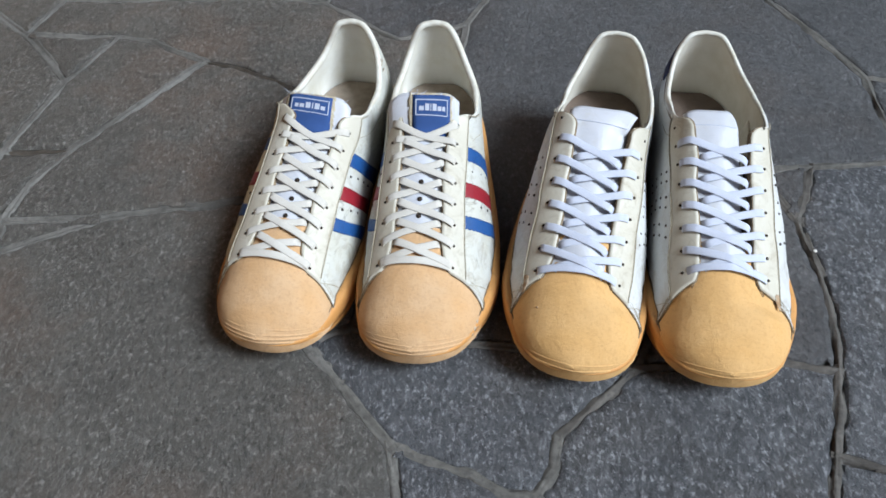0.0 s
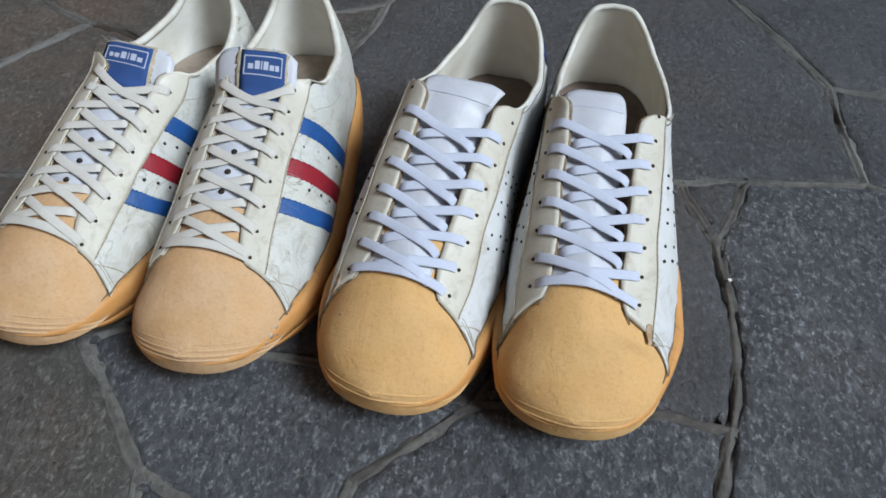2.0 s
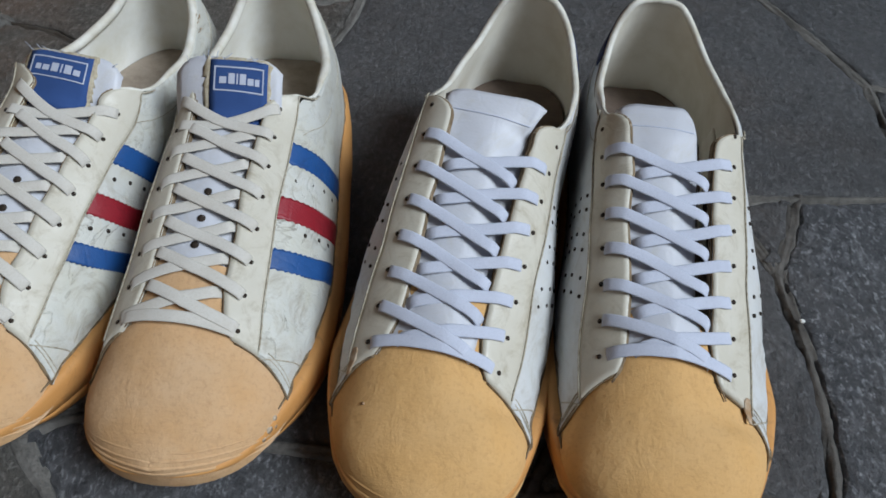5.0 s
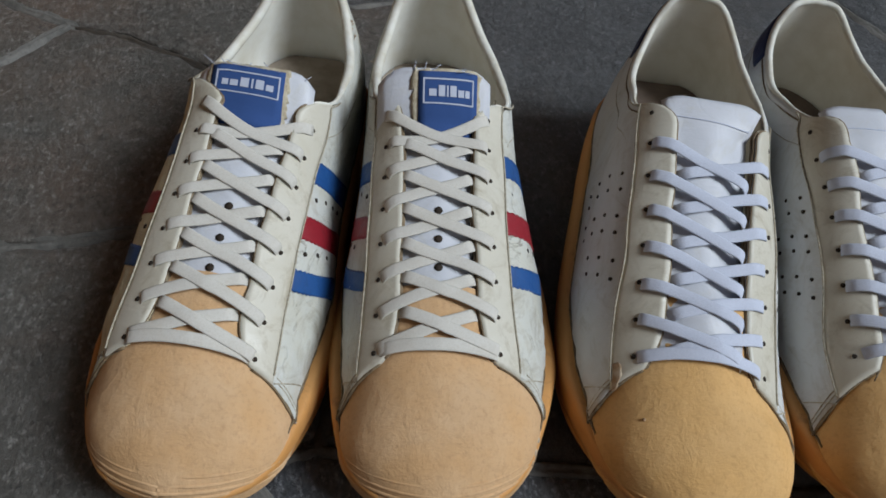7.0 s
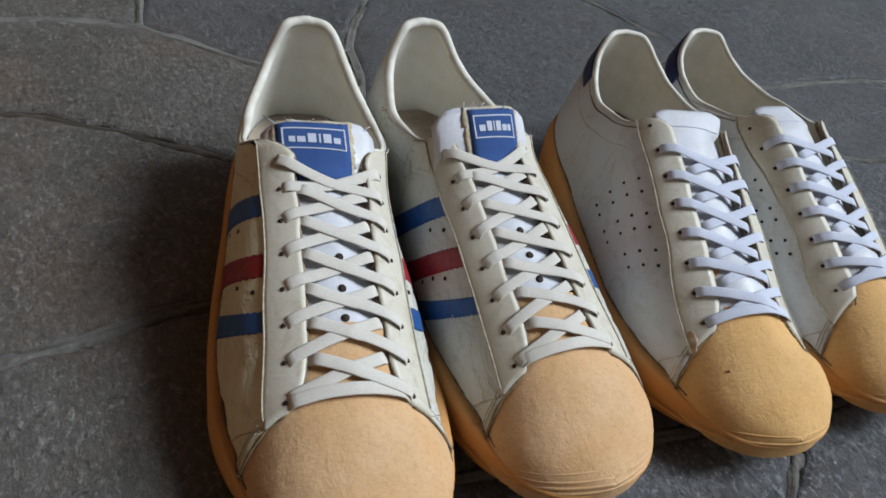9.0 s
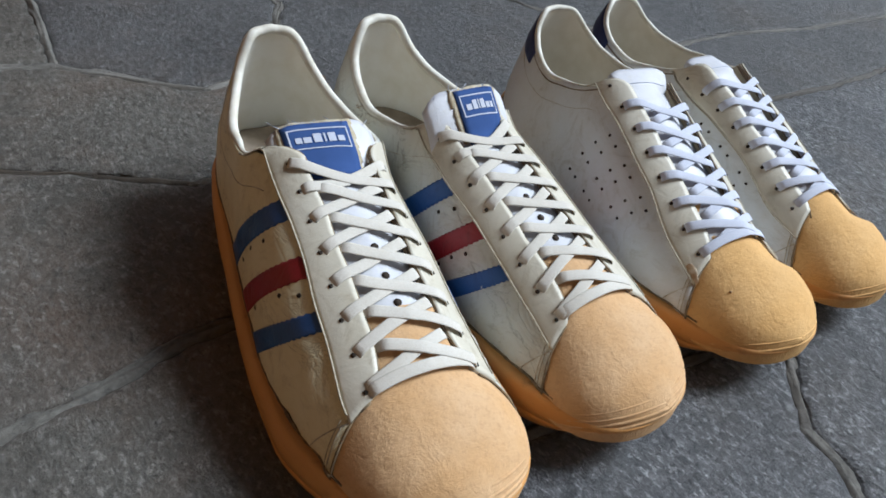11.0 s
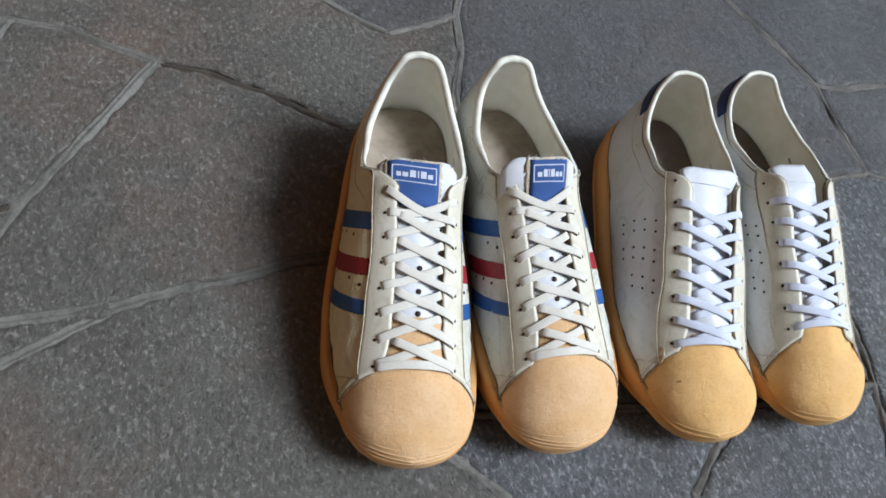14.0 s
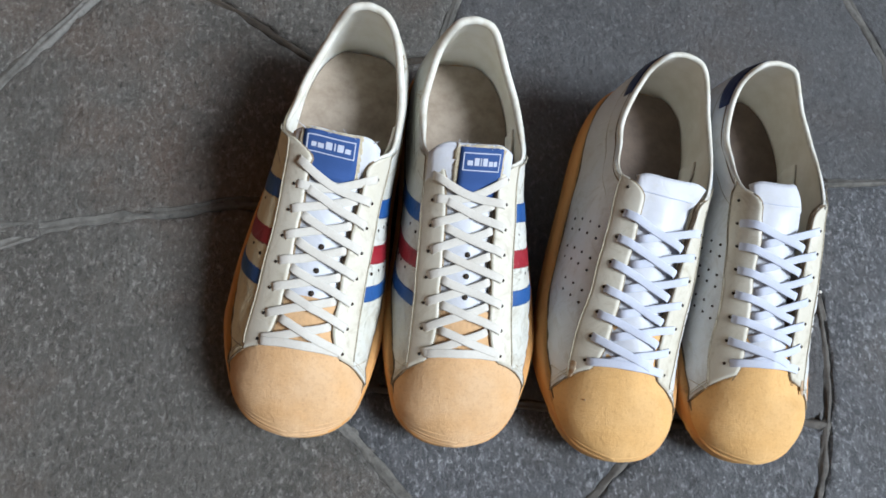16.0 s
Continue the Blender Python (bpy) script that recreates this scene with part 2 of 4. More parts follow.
def box(x0, x1, y0, y1, z0, z1):
    bm = bmesh.new()
    bmesh.ops.create_cube(bm, size=1, matrix=Matrix.LocRotScale(((x0 + x1) / 2, (y0 + y1) / 2, (z0 + z1) / 2), None, (x1 - x0, y1 - y0, z1 - z0)))
    return bm


def add_grid(bm, rows, close_u=False):
    """Faces over rows of points; close_u joins each row's end to its start."""
    vs = [[bm.verts.new(p) for p in row] for row in rows]
    for a, b in zip(vs, vs[1:]):
        n = len(a)
        for i in range(n if close_u else n - 1):
            j = (i + 1) % n
            bm.faces.new((a[i], a[j], b[j], b[i]))
    return vs


def add_tube(bm, path, radius, sides=6, flat=1.0, up=None, caps=True, taper=None):
    """A tube along a path; flat < 1 squashes it towards the given up vectors."""
    rings = []
    n = len(path)
    full = radius
    for i, p in enumerate(path):
        radius = full * taper[i] if taper else full
        ahead = (path[min(i + 1, n - 1)] - path[max(i - 1, 0)]).normalized()
        u = (up[i] if up else Vector((0, 0, 1)))
        across = ahead.cross(u)
        across = across.normalized() if across.length > 1e-6 else Vector((1, 0, 0))
        u = across.cross(ahead).normalized()
        ring = []
        for k in range(sides):
            a = 2 * math.pi * (k + 0.5) / sides
            c, s = math.cos(a), math.sin(a)
            if flat < 1.0:
                c, s = math.copysign(abs(c) ** 0.6, c), math.copysign(abs(s) ** 0.8, s)
            ring.append(p + across * (radius * c) + u * (radius * flat * s))
        rings.append(ring)
    vs = add_grid(bm, rings, close_u=True)
    if caps:
        bm.faces.new(vs[0][::-1])
        bm.faces.new(vs[-1])
    return bm


def ease(t):
    t = max(0.0, min(1.0, t))
    return t * t * (3 - 2 * t)


def curve(pairs):
    """A smooth function through (place, value) pairs."""
    xs, ys = np.array(pairs, float).T
    d = np.diff(ys) / np.diff(xs)
    m = np.r_[d[0], [0.0 if a * b <= 0 else 2 * a * b / (a + b) for a, b in zip(d, d[1:])], d[-1]]

    def exact(x):
        i = min(int(np.searchsorted(xs, x, side="right")) - 1, len(xs) - 2)
        h = xs[i + 1] - xs[i]
        t = (x - xs[i]) / h
        return float((2 * t**3 - 3 * t**2 + 1) * ys[i] + (t**3 - 2 * t**2 + t) * h * m[i] + (3 * t**2 - 2 * t**3) * ys[i + 1] + (t**3 - t**2) * h * m[i + 1])

    start, per = float(xs[0]), 1200 / float(xs[-1] - xs[0])
    table = [exact(start + k / per) for k in range(1200)] + [float(ys[-1])] * 2

    def at(x):
        u = (x - start) * per
        u = 0.0 if u < 0 else 1200.0 if u > 1200 else u
        i = int(u)
        return table[i] + (table[i + 1] - table[i]) * (u - i)

    return at


# ---- the ground: crazy paving, and unseen walls and ceiling added to shape the light ----
ground = tagged(mesh_object("ground", box(-30, 30, -30, 30, -0.30, -0.006), MORTAR, False), "grey mortar bed under irregular slate paving", "ground", kind="structure")

NODES = {  # where joints meet or bend, in millimetres
    "a": (-278, 640), "b": (-387, 694), "c": (-500, 706), "d": (-422, 615), "e": (-549, 750), "f": (-478, 775), "g": (-446, 508),
    "h": (-378, 503), "i": (-342, 552), "j": (-402, 460), "k": (-410, 412), "l": (-405, 374), "m": (-432, 352), "n": (-430, 311),
    "o": (-347, 401), "p": (-315, 414), "q": (-198, 430), "r": (-140, 428), "s": (-338, 681), "t": (-230, 625), "u": (-174, 592),
    "v": (-125, 555), "w": (-20, 560), "x": (-40, 430), "y": (-87, 293), "z": (-121, 282),
}
NODES |= {
    "ba": (-91, 243), "bb": (-52, 195), "bc": (-47, 159), "bd": (-40, 90), "be": (1, 174), "bf": (26, 158), "bg": (44, 156), "bh": (57, 177),
    "bi": (63, 200), "bj": (94, 227), "bk": (126, 251), "bl": (231, 252), "bm": (265, 247), "bn": (257, 215), "bo": (243, 180), "bp": (232, 155),
    "bq": (222, 100), "br": (269, 171), "bs": (400, 160), "bt": (278, 288), "bu": (284, 335), "bv": (285, 388), "bw": (268, 430), "bx": (265, 445),
    "by": (314, 448), "bz": (180, 455), "ca": (150, 300), "cb": (58, 120),
}
NODES |= {
    "da": (346, 450), "db": (400, 452), "dc": (431, 436), "dd": (560, 420), "de": (402, 510), "df": (408, 568), "dg": (381, 646), "dh": (352, 720),
    "di": (310, 800), "dj": (443, 562), "dk": (553, 562), "dl": (711, 528), "dm": (10, 690), "dn": (39, 743), "do": (80, 800), "dp": (3, 639),
    "dq": (-14, 589), "dr": (-65, 668), "ds": (-122, 718), "dt": (-155, 746), "du": (-223, 763), "dv": (-130, 880), "dw": (-462, 452), "dx": (-490, 410),
}
NODES |= {
    "ea": (-800, 520), "eb": (-760, 900), "ec": (-440, 960), "ed": (-800, 1250), "ee": (-430, 1250), "ef": (-120, 1250), "eg": (95, 930), "eh": (110, 1250),
    "ei": (285, 930), "ej": (280, 1250), "ek": (1150, 1250), "el": (1150, 470), "em": (1150, 380), "en": (1150, 150), "eo": (1150, -250), "ep": (215, -250),
    "eq": (50, -250), "er": (-40, -250), "es": (-430, -250), "et": (-800, -250), "eu": (-800, 300), "ev": (-800, 400),
}
STONES = (
    "dm dn do eg ei di dh dg df de db da by bx bz ca bk y x w dq dp", "bz bx bw bv bu bt bm bl bk ca", "bx by bv bw",
    "by da db dc dd em en bs br bo bn bm bt bu bv", "bo br bs en eo ep bq bp", "bk bl bm bn bo bp bq ep eq cb bg bh bi bj",
    "z y bk bj bi bh bg bf be bb ba", "bb be bf bg cb eq er bd bc", "o p q r z ba bb bc bd er es n m l", "a t u v w x r q p k j h i",
    "r x y z", "b s a i h g d", "c b d", "c d g ea eb e", "c e eb ed ee ec f", "c f du dt ds dr dm dp dq w v u t a s b",
    "dt dv ef eh eg do dn dm dr ds", "du f ec ee ef dv dt", "dh di ei ej ek el dl dk dj df dg", "df dj dk dl el em dd dc db de",
    "g h j k dx dw", "g dw dx ev ea", "k l m eu ev dx", "l o p k", "m n es et eu", "eg eh ej ei",
)


def wander(x, y, seed, scale, amount):
    v = noise.noise_vector(Vector((x * scale, y * scale, seed)))
    return v.x * amount, v.y * amount


def edge_points(a, b):
    """Points along the joint from node a to node b, the same for both stones beside it."""
    flip = a > b
    p, q = (NODES[b], NODES[a]) if flip else (NODES[a], NODES[b])
    p, q = Vector(p), Vector(q)
    n = max(1, round((q - p).length / 6))
    pts = []
    for k in range(n + 1):
        c = p.lerp(q, k / n)
        dx, dy = wander(c.x, c.y, 3.0, 0.014, 4.0)
        pts.append(Vector((c.x + dx, c.y + dy)))
    return pts[::-1] if flip else pts


def stone_mesh(names, seed):
    ring = []
    for a, b in zip(names, names[1:] + names[:1]):
        ring += edge_points(a, b)[:-1]
    area = sum(p.x * q.y - q.x * p.y for p, q in zip(ring, ring[1:] + ring[:1]))
    if area < 0:
        ring.reverse()
    n = len(ring)

    def inset(by, rough):
        out = []
        for i, p in enumerate(ring):
            d = (ring[(i + 1) % n] - ring[i - 1]).normalized()
            dx, dy = wander(p.x, p.y, seed, 0.09, rough)
            out.append((p.x - d.y * by + dx, p.y + d.x * by + dy))
        return out

    bm = bmesh.new()
    rnd = random.Random(seed)
    level = rnd.uniform(-0.4, 0.4)
    loops = [[Vector((x, y, z)) * 0.001 for x, y in inset(by, r)] for by, z, r in ((2.6, -10, 2.0), (3.4, -2.6, 3.2), (4.8, -1.0 + level, 3.6), (8.0, level, 3.6))]
    vs = add_grid(bm, loops, close_u=True)
    rim = [Vector((p.x, p.y)) for p in loops[-1]]
    xs, ys = [p.x for p in rim], [p.y for p in rim]
    points = list(rim)
    step = 0.011 if max(map(abs, xs)) < 0.75 and max(ys) < 1.0 and min(ys) > -0.1 else 0.016
    x = min(xs) + step
    while x < max(xs):
        y = min(ys) + step
        while y < max(ys):
            p = Vector((x + rnd.uniform(-0.3, 0.3) * step, y + rnd.uniform(-0.3, 0.3) * step))
            if -0.62 < p.x < 0.95 and 0.05 < p.y < 1.0 and min((p - q).length_squared for q in rim) > (0.6 * step) ** 2:
                points.append(p)
            y += step
        x += step
    verts, _, faces, origin, *_ = delaunay_2d_cdt(points, [(k, (k + 1) % n) for k in range(n)], [list(range(n))], 1, 1e-6)
    made = []
    for v, o in zip(verts, origin):
        if o and min(o) < n:
            made.append(vs[-1][min(o)])
        else:
            rise = 0.9 * noise.noise(Vector((v.x * 22, v.y * 22, seed))) + 0.55 * noise.noise(Vector((v.x * 70, v.y * 70, seed)))
            made.append(bm.verts.new((v.x, v.y, 0.001 * (level + 0.1 + rise))))
    for f in faces:
        tri = [made[k] for k in f]
        if len(set(tri)) == 3:
            try:
                bm.faces.new(tri)
            except ValueError:
                continue
    bmesh.ops.recalc_face_normals(bm, faces=bm.faces)
    return bm


DARK_JOINTS = {("a", "t"), ("t", "u"), ("u", "v"), ("v", "w"), ("g", "h")}


def joint_kind(key):
    a, b = NODES[key[0]], NODES[key[1]]
    return "earth" if key in DARK_JOINTS else "dirty" if a[0] + b[0] > 140 and a[1] + b[1] < 880 else "pale"


def mortar_beads(kind):
    """Trowelled ribs of mortar along the joints."""
    bm = bmesh.new()
    done = set()
    for names in STONES:
        names = names.split()
        for a, b in zip(names, names[1:] + names[:1]):
            key = tuple(sorted((a, b)))
            if key in done:
                continue
            done.add(key)
            if joint_kind(key) != kind:
                continue
            pts = edge_points(*key)
            if len(pts) > 1:
                pts = [pts[0] + (pts[0] - pts[1]).normalized() * 4] + pts + [pts[-1] + (pts[-1] - pts[-2]).normalized() * 4]
            rows = []
            for i, p in enumerate(pts):
                d = (pts[min(i + 1, len(pts) - 1)] - pts[max(i - 1, 0)]).normalized()
                s = Vector((-d.y, d.x))
                wob = noise.noise(Vector((p.x * 0.012, p.y * 0.012, 8.0)))
                high = noise.noise(Vector((p.x * 0.03, p.y * 0.03, 2.0)))
                half = 5.4 + 1.4 * ease((-120 - p.x) / 200) + 2.4 * noise.noise(Vector((p.x * 0.016, p.y * 0.016, 4.0))) + 2.2 * noise.noise(Vector((p.x * 0.11, p.y * 0.11, 7.0)))
                half *= 0.6 if kind == "earth" else 1.0
                crack = max(0.0, (1.0 if kind == "dirty" else 0.45) + 1.4 * noise.noise(Vector((p.x * 0.02, p.y * 0.02, 11.0))))
                lip = 1 if wob > 0 else -1
                end = 0.5 if i in (0, len(pts) - 1) else 0.0
                row = []
                for k in range(19):
                    off = -10.8 + 1.2 * k
                    o = off + 2.2 * wob
                    q = Vector((p.x + s.x * o, p.y + s.y * o))
                    tool = 2.1 * noise.noise(Vector((off * 0.42, p.x * 0.008, p.y * 0.008 + 20))) + 0.9 * noise.noise(Vector((off * 0.9, p.x * 0.02, p.y * 0.02)))
                    rag = 0.5 * noise.noise(Vector((q.x * 0.2, q.y * 0.2, 5.0))) - (1.2 if kind == "earth" else 0.0)
                    z = -0.5 + tool + rag + 0.5 * high - 5.0 * (abs(off) / half) ** 5 / (1 + (abs(off) / half) ** 5)
                    z -= 4.5 * crack * math.exp(-(((off - lip * (half - 2.2)) / 1.0) ** 2))
                    row.append(Vector((q.x, q.y, z - end)) * 0.001)
                rows.append(row)
            add_grid(bm, rows)
    return bm


for kind, mortar in (("pale", MORTAR), ("dirty", DIRTY_MORTAR), ("earth", EARTH)):
    part("joint_mortar", mortar_beads(kind), mortar, ground, "raised and trowelled grey mortar joints")["kind"] = "stuff"


def outer_paving():
    """More slabs beyond the hand-laid ones, out to the added walls."""
    rnd = random.Random(12)
    nodes = {}
    for i in range(-1, 16):
        for j in range(-9, 8):
            x, y = -0.80 + 0.325 * i, -0.25 + 0.30 * j
            inside = 0 <= i <= 6 and 0 <= j <= 5
            wild = 0.0 if inside else 0.09
            nodes[i, j] = Vector((max(-0.99, x + rnd.uniform(-wild, wild)), min(1.99, y + rnd.uniform(-wild, wild))))
    bm = bmesh.new()
    for i in range(-1, 15):
        for j in range(-9, 7):
            if 0 <= i < 6 and 0 <= j < 5:
                continue
            ring = [nodes[i, j], nodes[i + 1, j], nodes[i + 1, j + 1], nodes[i, j + 1]]
            if rnd.random() < 0.35:
                ring.insert(rnd.choice((1, 3)), None)
                k = ring.index(None)
                ring[k] = (ring[k - 1] + ring[(k + 1) % 5]) / 2 + Vector((rnd.uniform(-0.02, 0.02), rnd.uniform(-0.02, 0.02)))
            mid = sum(ring, Vector((0, 0))) / len(ring)
            loops = []
            for by, z in ((0.005, -0.01), (0.006, -0.002), (0.010, 0.0)):
                loops.append([Vector((*(p + (mid - p).normalized() * by * 1.3), z + rnd.uniform(-0.0003, 0.0003))) for p in ring])
            vs = add_grid(bm, loops, close_u=True)
            bm.faces.new(vs[-1])
    bmesh.ops.recalc_face_normals(bm, faces=bm.faces)
    return bm


part("outer_slabs", outer_paving(), STONE_GREY, ground, "further irregular grey slate slabs", smooth=False)["kind"] = "stuff"
for index, names in enumerate(STONES):
    mid_x, mid_y = np.mean([NODES[n] for n in names.split()], axis=0)
    slate = STONE_BROWN if mid_x < -90 else STONE_BLUE if mid_y < 320 else STONE_GREY
    part("paving_stone", stone_mesh(names.split(), index + 1.5), slate, ground, smooth=False)

# two walls and a ceiling, unseen and invented, hold back sky light
tagged(mesh_object("unseen_wall_west", box(-1.2, -1.0, -3.0, 2.2, -0.1, 2.5), UNSEEN_WALL, False), "unseen brown wall added to block sky and bounce warm light", "wall", kind="structure")
tagged(mesh_object("unseen_wall_north", box(-1.0, 0.6, 2.0, 2.2, -0.1, 1.0), UNSEEN_WALL, False), "unseen brown wall added to block sky and bounce warm light", "wall", kind="structure")
tagged(mesh_object("ceiling", box(-1.2, 0.6, -3.0, 2.2, 2.5, 2.65), UNSEEN_CEILING, False), "unseen ceiling added to block the overhead sky", "ceiling", kind="structure")

# ---- the sneakers ----
LENGTH = 287.0          # millimetres, heel to toe


def turn_of(y):
    return math.acos(max(-1.0, min(1.0, 1 - 2 * y / LENGTH))) / math.pi


def by_length(pairs):
    f = curve([(turn_of(y), v) for y, v in pairs])
    return lambda y: f(turn_of(y))


# half widths of the sole's outline, outer and inner side of the foot
OUTER = by_length([(0, 0), (4, 19), (14, 31), (30, 38.5), (60, 44.5), (90, 48), (120, 52), (150, 55.5), (180, 57.5), (210, 57.5), (235, 53), (253, 46.5), (266, 40), (275, 33), (282, 23.5), (285.3, 14.5), (287, 0)])
INNER = by_length([(0, 0), (4, 19), (14, 31), (30, 37), (60, 39), (90, 39), (120, 40), (150, 43), (180, 47), (210, 48.5), (235, 47), (253, 44), (266, 39.5), (275, 33), (282, 23.5), (285.3, 14.5), (287, 0)])
HEEL_RIDGE, TOE_RIDGE = [(0, 136), (40, 138), (66, 142), (88, 135)], [(228, 65), (244, 60), (258, 54.5), (271, 48.5), (280, 43), (287, 37.5)]
LOW_RIDGE = curve(HEEL_RIDGE + [(104, 114), (118, 99.5), (140, 92), (170, 82.5), (200, 73)] + TOE_RIDGE)
HIGH_RIDGE = curve(HEEL_RIDGE + [(104, 121), (118, 111), (140, 101), (170, 87.5), (200, 75)] + TOE_RIDGE)
# how boxy the cross-sections are along the shoe: 1 is round
LOW_POWER = curve([(0, 0.87), (75, 0.87), (105, 0.75), (118, 0.72), (150, 0.75), (200, 0.87), (287, 0.87)])
HIGH_POWER = curve([(0, 0.87), (72, 0.87), (104, 0.66), (116, 0.61), (150, 0.63), (190, 0.76), (215, 0.87), (287, 0.87)])
SOLE_TOP = curve([(0, 39), (30, 36.5), (60, 32), (120, 27), (180, 26.5), (225, 29), (246, 31), (266, 31), (287, 32)])
SOLE_BOTTOM = curve([(0, 2.5), (14, 0), (200, 0), (224, 1.5), (250, 9.0), (271, 20.5), (287, 30)])
HEEL_LEAN = curve([(0, 0), (20, 0), (48, -2.5), (75, 0), (95, 4.5), (112, 10), (150, 20)])


class Last:
    """The shoe's form in millimetres: x to the side, y from heel to toe, z up. foot: 1 right, -1 left."""

    def __init__(self, foot, ridge, power, collar, corner, throat, holes, seam, flare, pinch, skew, middle, drop, shift, shorter):
        self.foot, self.collar, self.throat, self.seam, self.holes = foot, curve(collar), curve(throat), curve(seam), curve(holes)
        self.ridge, self.power, self.corner, self.seams = ridge, power, corner, {}
        self.seed = 3.7 * flare + skew + 10 * middle[0]
        self.flare, self.pinch, self.skew = flare, pinch, skew
        self.drop, self.shift, self.shorter = drop, shift, shorter      # one side slumped, the lacing moved along, the toe drawn in
        self.mid = curve([(120, middle[0] * foot), (230, middle[1] * foot)])

    def width(self, y, side):
        proud = 2.6 + 3.4 * ease((y - 165) / 55) - 5.6 * ease((y - 240) / 24)
        if side > 0:
            proud += 2.4 * ease((y - 40) / 40) * (1 - ease((y - 150) / 50))
        proud *= min(1.0, 8 * turn_of(y), 8 * (1 - turn_of(y)))
        return max(0.0, (OUTER(y) if side > 0 else INNER(y)) - proud)

    def base(self, y):
        return SOLE_TOP(y) - 7 - 3 * ease((y - 236) / 24)

    def low(self, y):
        return self.f_of_z(y, SOLE_TOP(y) - 3)

    def height(self, y, f):
        zb = self.base(y)
        return zb + (self.ridge(y) - zb) * math.sin(max(0.0, min(1.0, f)) * math.pi / 2) ** self.power(y)

    def raw(self, y, f, side):
        w, zb, h, power = self.width(y, side), self.base(y), self.ridge(y), self.power(y)
        a = max(0.0, min(1.0, f)) * math.pi / 2
        x, z = w * math.cos(a) ** power, zb + (h - zb) * math.sin(a) ** power
        if y > 234 and f < 0.45:      # the cap spreads out to the edge of the sole
            x += max(0.0, (OUTER(y) if side > 0 else INNER(y)) - w - 0.6) * ease((y - 234) / 13) * (1 - max(0.0, f) / 0.45) ** 1.4
        lean = max(0.0, 1 - y / 90) ** 2 * HEEL_LEAN(z) - 0.5 * ease((y - 240) / 40)
        x *= 1 - self.pinch * math.exp(-(((y - 30) / 26) ** 2)) * ease((z - 55) / 50)
        x += self.flare * math.exp(-(((y - 98) / 30) ** 2)) * max(0.0, min(1.0, (z - 45) / 50)) * min(1.0, x / 12)
        skew = self.skew * math.exp(-(((y - 50) / 52) ** 4)) * ease((z - 30) / 50)
        slump = max(0.0, -side * self.foot) * min(1.0, x / 24) * ease((z - 30) / 26) * ease((y - 70) / 40) * (1 - ease((y - 236) / 16))
        return Vector((side * x + skew, self.squeeze(y) + lean, z - self.drop * slump))

    def squeeze(self, y):
        return y if y < 225 else 225 + (y - 225) * (1 - self.shorter / 62)

    def normal(self, y, f, side):
        if y < 0.3:
            return Vector((0, -1, 0.05)).normalized()
        if y > LENGTH - 0.3:
            return Vector((0, 0.9, 0.25)).normalized()
        y0, y1 = max(0.1, y - 1), min(LENGTH - 0.1, y + 1)
        f0, f1 = max(0.0, f - 0.02), min(1.0, f + 0.02)
        if f > 0.97:
            along, up = self.raw(y1, 1, side) - self.raw(y0, 1, side), Vector((1, 0, 0))
            n = up.cross(along)
        else:
            n = (self.raw(y1, f, side) - self.raw(y0, f, side)).cross(self.raw(y, f1, side) - self.raw(y, f0, side)) * side
        n.normalize()
        return n

    def at(self, y, f, side, off=0.0):
        p = self.raw(y, f, side)
        if off:
            p = p + self.normal(y, f, side) * off
        return Vector((p.x * self.foot, p.y, p.z)) * 0.001

    def up(self, y, f, side):
        n = self.normal(y, f, side)
        return Vector((n.x * self.foot, n.y, n.z))

    def f_of_x(self, y, x):
        w = self.width(y, 1 if x > 0 else -1)
        return 2 / math.pi * math.acos(min(1.0, (abs(x) / max(w, 1e-6))) ** (1 / self.power(y)))

    def f_of_z(self, y, z):
        r = (z - self.base(y)) / (self.ridge(y) - self.base(y))
        return 2 / math.pi * math.asin(max(0.0, min(1.0, r)) ** (1 / self.power(y)))

    def top(self, y, side):
        """The upper edge of the leather: the collar, then round a corner to the lacing slit."""
        first, final = self.corner
        lo = self.f_of_z(min(y, final), self.collar(min(y, final)))
        wave = 1.3 * noise.noise(Vector((y * 0.045, side * 3.3, self.seed))) + 0.5 * noise.noise(Vector((y * 0.13, side * 7.1, self.seed)))
        hi = self.f_of_x(max(y, 120), self.mid(y) + side * (self.throat(max(y, 120)) + wave))
        k = max(0.0, min(1.0, (y - first) / (final - first)))
        k = k * k * (3 - 2 * k)
        return lo + (hi - lo) * k

    def on(self, x, y, off=0.0):
        """A place on the top at side x; across the lacing slit the top is nearly flat."""
        side = 1 if x >= 0 else -1
        p = self.at(y, self.f_of_x(y, x), side, off)
        t = self.throat(max(120, min(236, y))) + 2
        mid = self.mid(y)
        if abs(x - mid) < t:
            a, b = self.at(y, self.f_of_x(y, mid - t), -1, off), self.at(y, self.f_of_x(y, mid + t), 1, off)
            chord = a.lerp(b, (x - mid + t) / (2 * t))
            p = p.lerp(chord, 0.8 * (1 - ease((y - 185) / 30)))
        return p

    def on_up(self, x, y):
        side = 1 if x >= 0 else -1
        return self.up(y, self.f_of_x(y, x), side)


